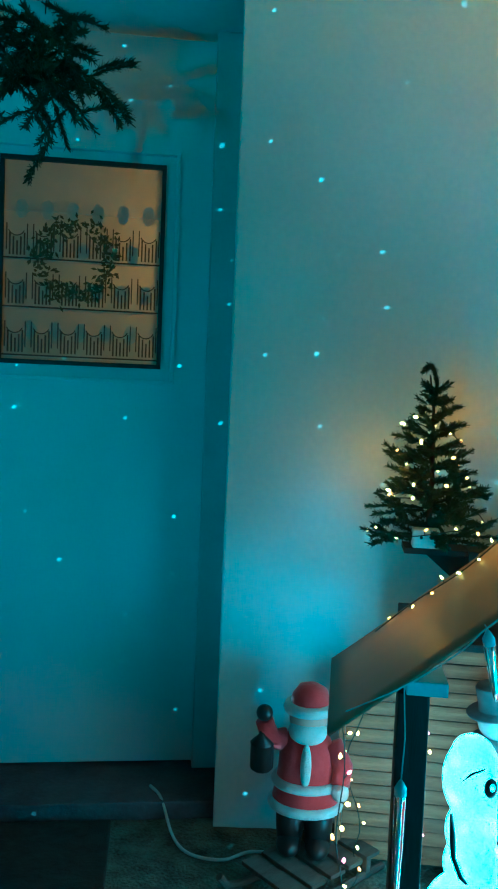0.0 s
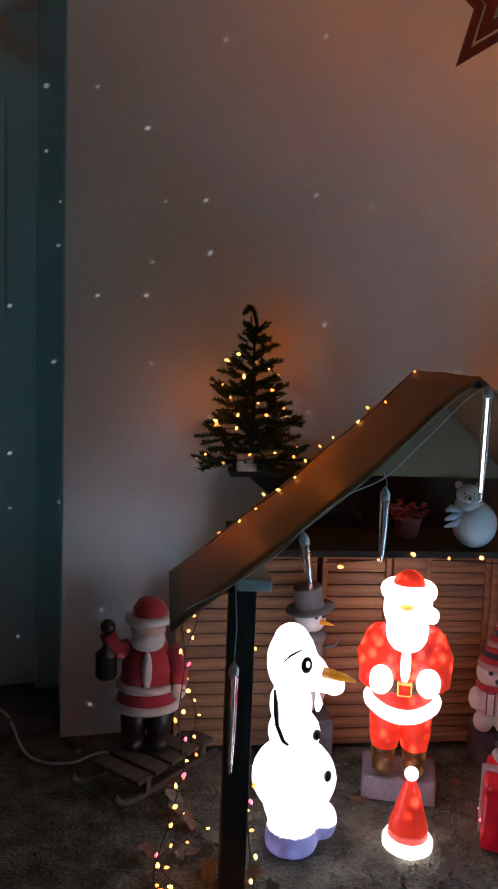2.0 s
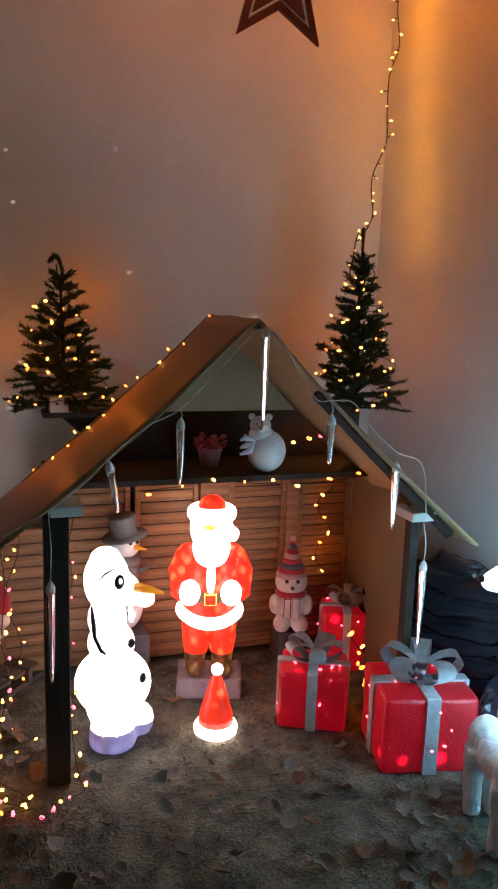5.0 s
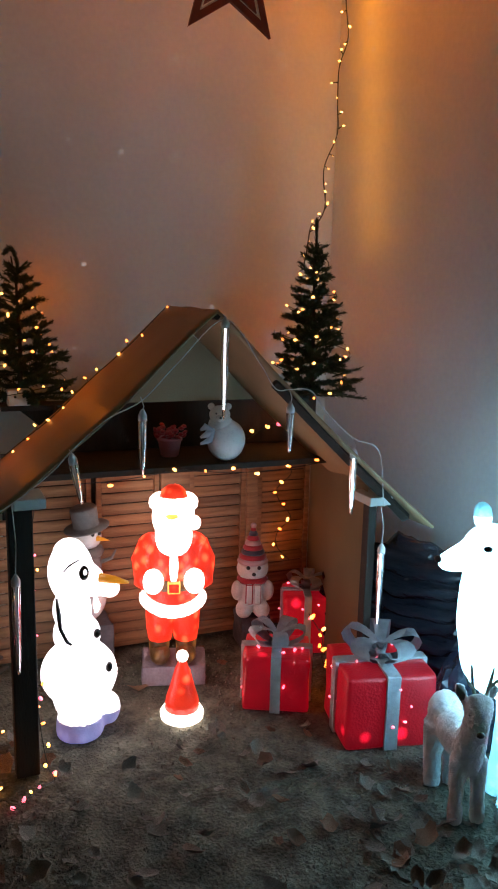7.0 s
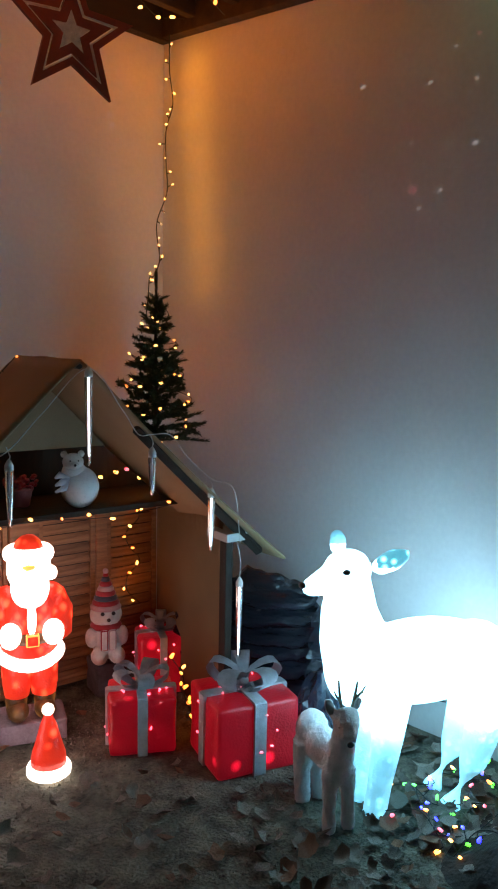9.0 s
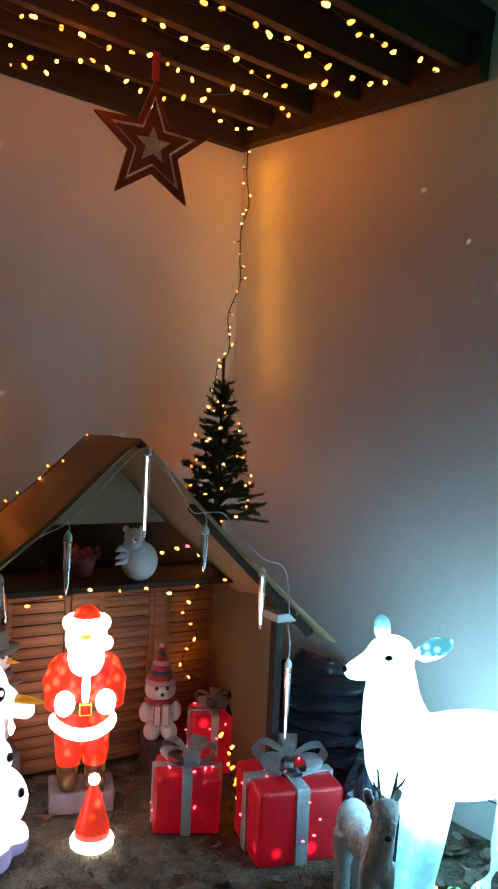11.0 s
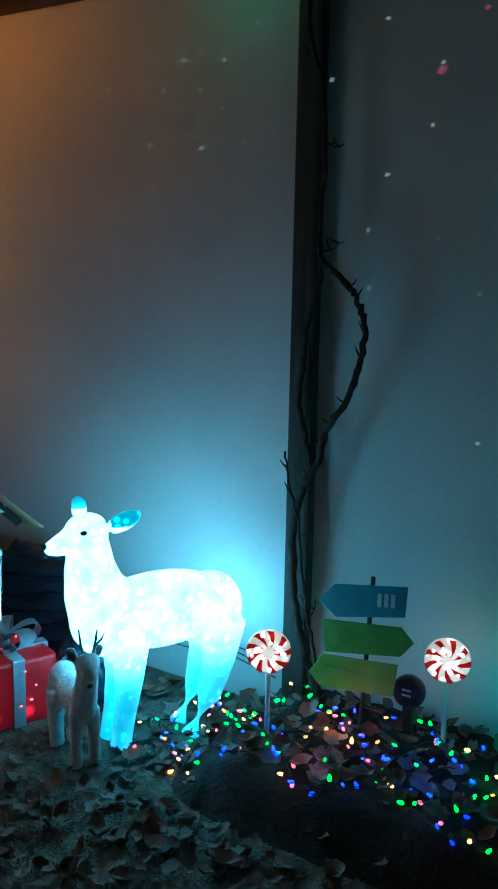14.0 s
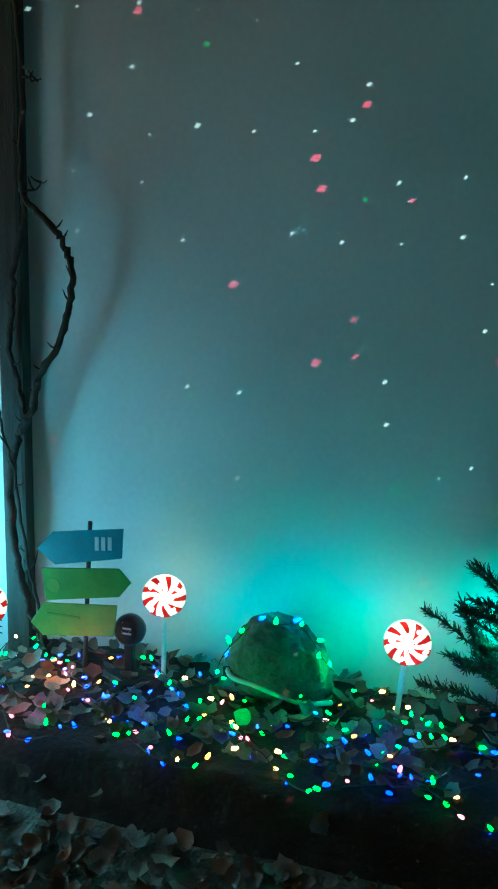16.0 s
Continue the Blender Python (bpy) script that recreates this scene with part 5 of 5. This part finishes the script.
# the raised bed
bed = bmesh.new()
nx, ny = 26, 90
grid = []
for i in range(nx + 1):
    row = []
    for j in range(ny + 1):
        s, d = -0.60 + 0.598 * i / nx, -1.50 - 3.0 * j / ny
        edge = min(max((s + 0.60) / 0.12, 0), 1) * min(max((-1.52 - d) / 0.25, 0), 1)
        z = 0.098 * (edge * edge * (3 - 2 * edge)) + (0.014 * noise.noise(Vector((s * 9, d * 9, 1))) + 0.010 * noise.noise(Vector((s * 28, d * 28, 4)))) * edge - 0.012 * (1 - edge)
        row.append(bed.verts.new((s, d, z)))
    grid.append(row)
for i in range(nx):
    for j in range(ny):
        bed.faces.new((grid[i][j], grid[i + 1][j], grid[i + 1][j + 1], grid[i][j + 1]))
structure("flower_bed", tidy(bed), SOIL, "raised dark soil bed along the side wall", "flower bed", ROOM, True)


def lolly(m, h, label, spin, lean=0.0):
    top = thing("lollipop_light", m, label, "lollipop light", "lollipop lights")
    stick = bmesh.new()
    add_tube(stick, [(0, 0.004, 0), (0, 0.004, h - 0.04)], 0.0068, seg=10)
    part("stick", stick, STICK, top, "clear acrylic stick", True)
    head = part("head", add_lathe(bmesh.new(), [(0.050, -0.008), (0.056, -0.004), (0.056, 0.004), (0.050, 0.008)], seg=36, m=pose(0, 0, h, 90, 0, 0)), CANDY_WHITE, top, "white lit candy disc", True)
    for k in range(9):
        bm = bmesh.new()
        a0 = 2 * math.pi * k / 9 + spin
        rows = []
        for j in range(7):
            r = 0.008 + 0.0485 * j / 6
            twist = 0.5 * (r / 0.056)
            w = 0.31 * min(1, 0.2 + j / 4)
            rows.append([bm.verts.new((r * math.cos(a0 + twist + e * w / 2), -0.0095 - 0.002 * (1 - (r / 0.06) ** 2), h + r * math.sin(a0 + twist + e * w / 2))) for e in (-1, 0, 1)])
        for p, q in zip(rows, rows[1:]):
            for e in (0, 1):
                bm.faces.new((p[e], p[e + 1], q[e + 1], q[e]))
        bmesh.ops.solidify(bm, geom=bm.faces[:], thickness=0.003)
        part("stripe", tidy(bm), CANDY_RED, head, "red swirl stripe")
    r2 = random.Random(int(spin * 10))
    for k in range(9):
        a = 2 * math.pi * k / 9 + spin + 1.0
        r = 0.043 if k % 2 else 0.022
        bulb("white", (r * math.cos(a), -0.012, h + r * math.sin(a)), head, 1.7, r2)
    return top


lolly(pose(1.632, 0.716, 0.06, 0, 0, -66), 0.281, "glowing red and white swirl lollipop light beside the deer", 0.3)
lolly(pose(1.800, 0.305, 0.07, 0, 0, -78), 0.270, "glowing red and white swirl lollipop light beside the signpost", 0.9)
lolly(pose(1.748, -0.295, 0.06, 0, 4, -94), 0.243, "glowing red and white swirl lollipop light beside the bush", 1.4)

# the signpost with three arrow boards
post = thing("arrow_signpost", ROOM @ pose(-0.18, 0, 0, 0, 0, -90), "garden signpost with three coloured arrow boards", "signpost")
# local x runs along the wall, away from the corner
part("pole", add_tube(bmesh.new(), [(1.945, 0.006, 0.07), (1.955, 0.006, 0.30), (1.966, 0.006, 0.525)], 0.006, seg=10), BLACK_RUBBER, post, "thin dark pole")
for pts, mat_, lab in (
    ([(1.817, 0.440), (1.864, 0.490), (2.062, 0.519), (2.058, 0.440), (1.870, 0.402)], SIGN_TEAL, "teal arrow board"),
    ([(1.831, 0.388), (2.050, 0.412), (2.084, 0.378), (2.051, 0.336), (1.842, 0.300)], SIGN_GREEN, "green arrow board"),
    ([(1.795, 0.232), (1.835, 0.292), (2.045, 0.312), (2.036, 0.226), (1.832, 0.200)], SIGN_LIME, "lime green arrow board"),
):
    board = prism(pts, -0.006, 0.0)
    bmesh.ops.bevel(board, geom=board.edges[:], offset=0.0012, segments=1, affect="EDGES")
    b = part("board", tidy(board), mat_, post, lab)
    if mat_ is SIGN_TEAL:
        for k in range(3):
            part("letter_bar", box(1.985 + k * 0.018, 1.996 + k * 0.018, -0.008, -0.0062, 0.455 + 0.002 * k, 0.490 + 0.002 * k, 0.0004), SIGN_PALE, b, "pale lettering bar")
    elif mat_ is SIGN_GREEN:
        part("disc", add_lathe(bmesh.new(), [(0.019, 0), (0.019, 0.0016)], seg=24, m=pose(1.866, -0.0062, 0.345, 90, 0, 0)), SIGN_LIME, b, "pale round mark")
    else:
        part("letter_bar", box(1.845, 1.94, -0.008, -0.0062, 0.262, 0.268, 0.0004), SIGN_GREEN, b, "faint lettering bar")

proj = thing("garden_projector", ROOM @ pose(-0.15, -2.066, 0.09, 0, 0, -90), "round black garden projector on a ground stake", "projector")
part("housing", add_lathe(bmesh.new(), [(0.030, -0.02), (0.040, -0.016), (0.043, 0.0), (0.040, 0.014), (0.034, 0.016)], seg=28, m=pose(0, 0, 0.145, 90, 0, 0)), BLACK_PLASTIC, proj, "", True)
part("lens", add_lathe(bmesh.new(), [(0.030, 0), (0.030, 0.004)], seg=24, m=pose(0, -0.015, 0.145, 90, 0, 0)), PANE, proj, "dark glass lens")
part("neck", box(-0.012, 0.012, -0.012, 0.012, 0.0, 0.105, 0.003), BLACK_PLASTIC, proj)
part("stake", add_lathe(bmesh.new(), [(0.003, -0.06), (0.014, 0.0), (0.018, 0.02)], seg=10), BLACK_PLASTIC, proj)
for k in (0, 1):
    part("label_bar", box(-0.012, 0.012, -0.0205, -0.0192, 0.139 + k * 0.014, 0.144 + k * 0.014, 0.0002), SIGN_PALE, proj, "pale printed bar")
part("adapter", box(-0.098, -0.062, -0.008, 0.008, 0.062, 0.074, 0.003), BLACK_PLASTIC, proj)
part("lead", add_tube(bmesh.new(), curve_points([(-0.15, 0, 0.09), (-0.098, 0, 0.068), (-0.06, 0, 0.066), (-0.012, 0, 0.07)], 5), 0.0025, seg=6), CABLE_BLACK, proj)

# the boulder
rock = bmesh.new()
bmesh.ops.create_icosphere(rock, subdivisions=5, radius=1)
for v in rock.verts:
    n = Vector([math.copysign(abs(c) ** 0.72, c) for c in v.co.normalized()])
    k = 1 + 0.13 * noise.noise(n * 1.8 + Vector((5, 0, 0))) + 0.07 * noise.noise(n * 5) + 0.03 * noise.noise(n * 13)
    lean = 0.035 * max(n.z, 0)
    below = n.z < 0
    shrink = 0.86 if below else 1.0
    v.co = Vector((n.x * 0.072 * k * shrink, (n.y * 0.142 * k + lean) * shrink * (1 - 0.22 * max(n.z, 0)), n.z * (0.05 if below else 0.165 * k)))
boulder = thing("boulder", ROOM @ pose(-0.135, -2.472, 0.150, 11, 0, 3), "dark mossy boulder with a pale rim on the bed", "boulder")
part("stone", rock, ROCK, boulder, "", True)
lip = [(-0.074 * abs(math.cos(a)) ** 0.7, 0.140 * math.copysign(abs(math.sin(a)) ** 0.8, a), 0.002 + 0.004 * math.sin(5 * a)) for a in np.linspace(-1.35, 1.35, 24)]
part("rim", add_tube(bmesh.new(), lip, [0.003] + [0.0065] * 22 + [0.003], seg=8), ROCK_EDGE, boulder, "pale rim along the front", True)
string_lights("green and blue string lights over the boulder", [tuple(ROOM @ Vector((-0.15 - 0.05 * abs(math.sin(k)), -2.30 - 0.036 * k, 0.14 + 0.19 * math.sin(math.pi * min(k, 9.6) / 9.6) ** 0.7))) for k in range(10)], ["green", "blue", "green"], 0.04, 51, scale=1.7)

# the evergreen bush
rng = random.Random(91)
bush = thing("evergreen_bush", Matrix(), "dark green evergreen bush growing in the bed", "bush")
root = Vector((1.71, -0.71, 0.085))
for k in range(30):
    a = rng.uniform(0, 6.28)
    lift = rng.uniform(0.5, 1.6)
    d = Vector((0.55 * math.cos(a), 0.55 * math.sin(a), lift))
    bm = bmesh.new()
    ln = rng.uniform(0.22, 0.46)
    add_branch(bm, root + Vector((0.05 * math.cos(a), 0.06 * math.sin(a), 0)), d, ln, rng, 330, 0.022, 0.35, 0, 0.0026)
    for _ in range(4):
        e = rng.uniform(0.4, 0.9)
        add_branch(bm, root + d.normalized() * ln * e, d + Vector((rng.uniform(-0.8, 0.8), rng.uniform(-0.8, 0.8), 0)), ln * 0.35, rng, 150, 0.020, 0.2, 0, 0.0026)
    part("branch", bm, surface("evergreen_leaf", (0.010, 0.035, 0.014), (0.030, 0.075, 0.028), 0.5, 30, 200, 0.2) if k == 0 else bush.children[0].data.materials[0], bush)

# multicoloured strings over the bed
for k in range(5):
    row = [tuple(ROOM @ Vector((-0.47 + 0.085 * k + 0.05 * math.sin(j * 1.3 + k * 2), -1.40 - 0.068 * j, 0.122 + 0.012 * math.sin(j * 2.1 + k) - (0.09 if j < 4 else 0.0)))) for j in range(33)]
    string_lights("multicoloured string lights lying over the leaf-strewn bed", row, ["green", "blue", "green", "blue", "green", "blue", "amber", "pink", "warm"], 0.036, 60 + k, cable=CABLE_GREEN, scale=1.35, jitter=0.024)
string_lights("multicoloured string lights on the ground under the deer", [(1.62, 1.16, 0.02), (1.70, 1.12, 0.02), (1.74, 1.05, 0.03), (1.80, 1.10, 0.02), (1.84, 1.0, 0.03), (1.72, 0.95, 0.03), (1.66, 0.90, 0.04)], ["amber", "warm", "pink", "green"], 0.05, 70, scale=1.1)
wires = thing("wall_cables", ROOM, "black cables sagging along the foot of the side wall", "cable")
for k in range(3):
    part("cable", add_tube(bmesh.new(), curve_points([(-0.012, -1.02 - 0.1 * k, 0.17 + 0.03 * k), (-0.02, -1.22, 0.12 + 0.035 * k), (-0.015, -1.42, 0.13 + 0.02 * k), (-0.02, -1.60, 0.10 + 0.02 * k)], 6), 0.0018, seg=6), CABLE_BLACK, wires)

# ---- fallen leaves ----


def leaf_mesh(seed, mats):
    rng = random.Random(seed)
    n = 11
    bm = bmesh.new()
    mid = bm.verts.new((0, 0, 0.0))
    curl, rim_v = rng.uniform(0.4, 1.1), []
    for k in range(n):
        a = 2 * math.pi * k / n
        r = (0.50 if k % 2 else 0.42) * (1.2 if k == 0 else 1) * rng.uniform(0.88, 1.1)
        x, y = r * math.cos(a), 0.72 * r * math.sin(a)
        rim_v.append(bm.verts.new((x, y, curl * (x * x + 1.5 * y * y) + rng.uniform(-0.05, 0.12))))
    for k in range(n):
        bm.faces.new((mid, rim_v[k], rim_v[(k + 1) % n]))
    bmesh.ops.subdivide_edges(bm, edges=[e for e in bm.edges if mid in e.verts], cuts=1)
    mesh = bpy.data.meshes.new("leaf")
    bm.to_mesh(mesh)
    bm.free()
    mesh.materials.append(mats)
    for p in mesh.polygons:
        p.use_smooth = True
    return mesh


LEAVES = [leaf_mesh(s, LEAF_DRY if s % 3 else LEAF_BROWN) for s in range(9)]
rng = random.Random(123)


def bed_height(p):
    q = ROOM_IN @ Vector((p[0], p[1], 0))
    edge = min(max((q.x + 0.60) / 0.12, 0), 1) * min(max((-1.52 - q.y) / 0.25, 0), 1)
    return 0.10 * (edge * edge * (3 - 2 * edge)), q


STANDING = ((1.168, 1.872, 0.09), (0.93, 1.955, 0.13), (1.27, 2.085, 0.14), (1.575, 1.545, 0.19), (1.445, 1.815, 0.15), (1.735, 2.03, 0.13), (1.09, 2.27, 0.12), (1.60, 2.14, 0.10), (1.49, 1.20, 0.09))
litter = thing("fallen_leaves", Matrix(), "dry curled autumn leaves lying on ground and bed", "leaves", kind="stuff")
spots = []
while len(spots) < 1300:
    x, y = rng.uniform(0.55, 1.98), rng.uniform(-0.75, 2.2)
    z, q = bed_height((x, y))
    if q.x > -0.02 or any(math.hypot(x - a, y - b) < r for a, b, r in STANDING):
        continue
    in_bed = q.y < -1.5 and q.x > -0.47
    face = q.y < -1.55 and -0.60 < q.x <= -0.47
    chance = 0.75 if in_bed else 0.04 if face else 1.0 if (y < 0.95 and x > 0.95) else 0.6 if (y < 1.25 and x > 1.2) else 0.16 if y < 1.75 else 0.10
    if rng.random() < chance:
        spots.append((x, y, z, in_bed))
for k, (x, y, z, in_bed) in enumerate(spots):
    ob = new("leaf", LEAVES[rng.randrange(9)])
    ob.parent = litter
    size = rng.uniform(0.032, 0.066)
    ob.matrix_basis = Matrix.LocRotScale(Vector((x, y, z + 0.006 + rng.uniform(0, 0.014 if not in_bed else 0.03))), Euler((rng.gauss(0, 0.35), rng.gauss(0, 0.35), rng.uniform(0, 6.28))), Vector((size, size, size)))


# grit and crumbled leaf on the concrete
rng = random.Random(321)
verts, faces = [], []
while len(faces) < 9000:
    x, y = rng.uniform(0.35, 1.75), rng.uniform(0.5, 2.25)
    if noise.noise(Vector((x * 4, y * 4, 2))) + 0.35 < rng.random():
        continue
    r, a, b = rng.uniform(0.002, 0.0065), rng.uniform(0, 6.28), len(verts)
    verts += [(x + r * math.cos(a + k * 2.1) * rng.uniform(0.6, 1.1), y + r * math.sin(a + k * 2.1) * rng.uniform(0.6, 1.1), -0.002) for k in range(3)] + [(x, y, rng.uniform(0.003, 0.007))]
    faces += [(b, b + 1, b + 3), (b + 1, b + 2, b + 3), (b + 2, b, b + 3)]
grit = bpy.data.meshes.new("ground_grit")
grit.from_pydata(verts, [], faces)
grit.materials.append(surface("pale_grit", (0.05, 0.045, 0.035), (0.30, 0.28, 0.23), 0.9, 60, 300, 0.3))
tagged(new("ground_grit", grit), "pale grit and crumbled leaf scattered on concrete", "grit", kind="stuff")


# ---- the snow projectors that throw light spots on the walls, standing behind the walker ----


def snow_projector(eye, target, watts, colour, share, spread, size, seed, label):
    """A closed black box with a lamp and a front plate pierced by small slots."""
    rng = random.Random(seed)
    n, reach = 36, 0.1
    half = reach * math.tan(radians(spread))
    verts, faces = [], []
    step = 2 * half / n
    for i in range(n):
        for j in range(n):
            x0, y0 = -half + i * step, -half + j * step
            base = len(verts)
            verts += [(x0, y0, -reach), (x0 + step, y0, -reach), (x0 + step, y0 + step, -reach), (x0, y0 + step, -reach)]
            if rng.random() > share:
                faces.append((base, base + 1, base + 2, base + 3))
                continue
            cx, cy = x0 + step * rng.uniform(0.3, 0.7), y0 + step * rng.uniform(0.3, 0.7)
            r = size * rng.uniform(0.5, 1.15)
            verts += [(cx - r, cy - 0.5 * r, -reach), (cx + 0.3 * r, cy - r * 0.75, -reach), (cx + r, cy + 0.5 * r, -reach), (cx - 0.3 * r, cy + 0.75 * r, -reach)]
            faces += [(base + k, base + (k + 1) % 4, base + 4 + (k + 1) % 4, base + 4 + k) for k in range(4)]
    b = len(verts)
    verts += [(sx * half, sy * half, z) for z in (-reach, 0.03) for sx, sy in ((-1, -1), (1, -1), (1, 1), (-1, 1))]
    faces += [(b + k, b + (k + 1) % 4, b + 4 + (k + 1) % 4, b + 4 + k) for k in range(4)] + [(b + 4, b + 5, b + 6, b + 7)]
    mesh = bpy.data.meshes.new("housing")
    mesh.from_pydata(verts, [], faces)
    mesh.materials.append(BLACK_PLASTIC)
    top = thing("snow_projector", look(eye, target), label, "projector", "snow projectors")
    ob = new("housing", mesh)
    ob.parent = top
    leg = bmesh.new()
    inv = look(eye, target).inverted()
    add_tube(leg, [inv @ Vector((eye[0], eye[1], 0.0)), inv @ Vector((eye[0], eye[1], eye[2] - half))], 0.012)
    part("leg", leg, BLACK_PLASTIC, top)
    spot("projector_lamp", eye, target, watts, colour, 2 * spread * 1.3, 0.0, 0.0)


snow_projector((-0.55, -0.55, 1.25), (0.75, 2.5, 1.45), 260, (0.85, 0.95, 1.0), 0.42, 38, 0.00025, 5, "black snow projector on a pole facing the door wall")
snow_projector((-0.65, -0.75, 1.30), (1.95, 0.5, 1.45), 230, (0.85, 1.0, 1.0), 0.50, 40, 0.00027, 6, "black snow projector on a pole facing the side wall")
snow_projector((-0.60, -1.05, 1.35), (1.93, -0.2, 1.5), 230, (1.0, 0.12, 0.24), 0.085, 34, 0.00046, 7, "black red-spot projector on a pole facing the side wall")
snow_projector((-0.72, -1.25, 1.30), (1.95, 0.2, 1.5), 190, (0.05, 1.0, 0.15), 0.05, 36, 0.00032, 8, "black green-spot projector on a pole facing the side wall")
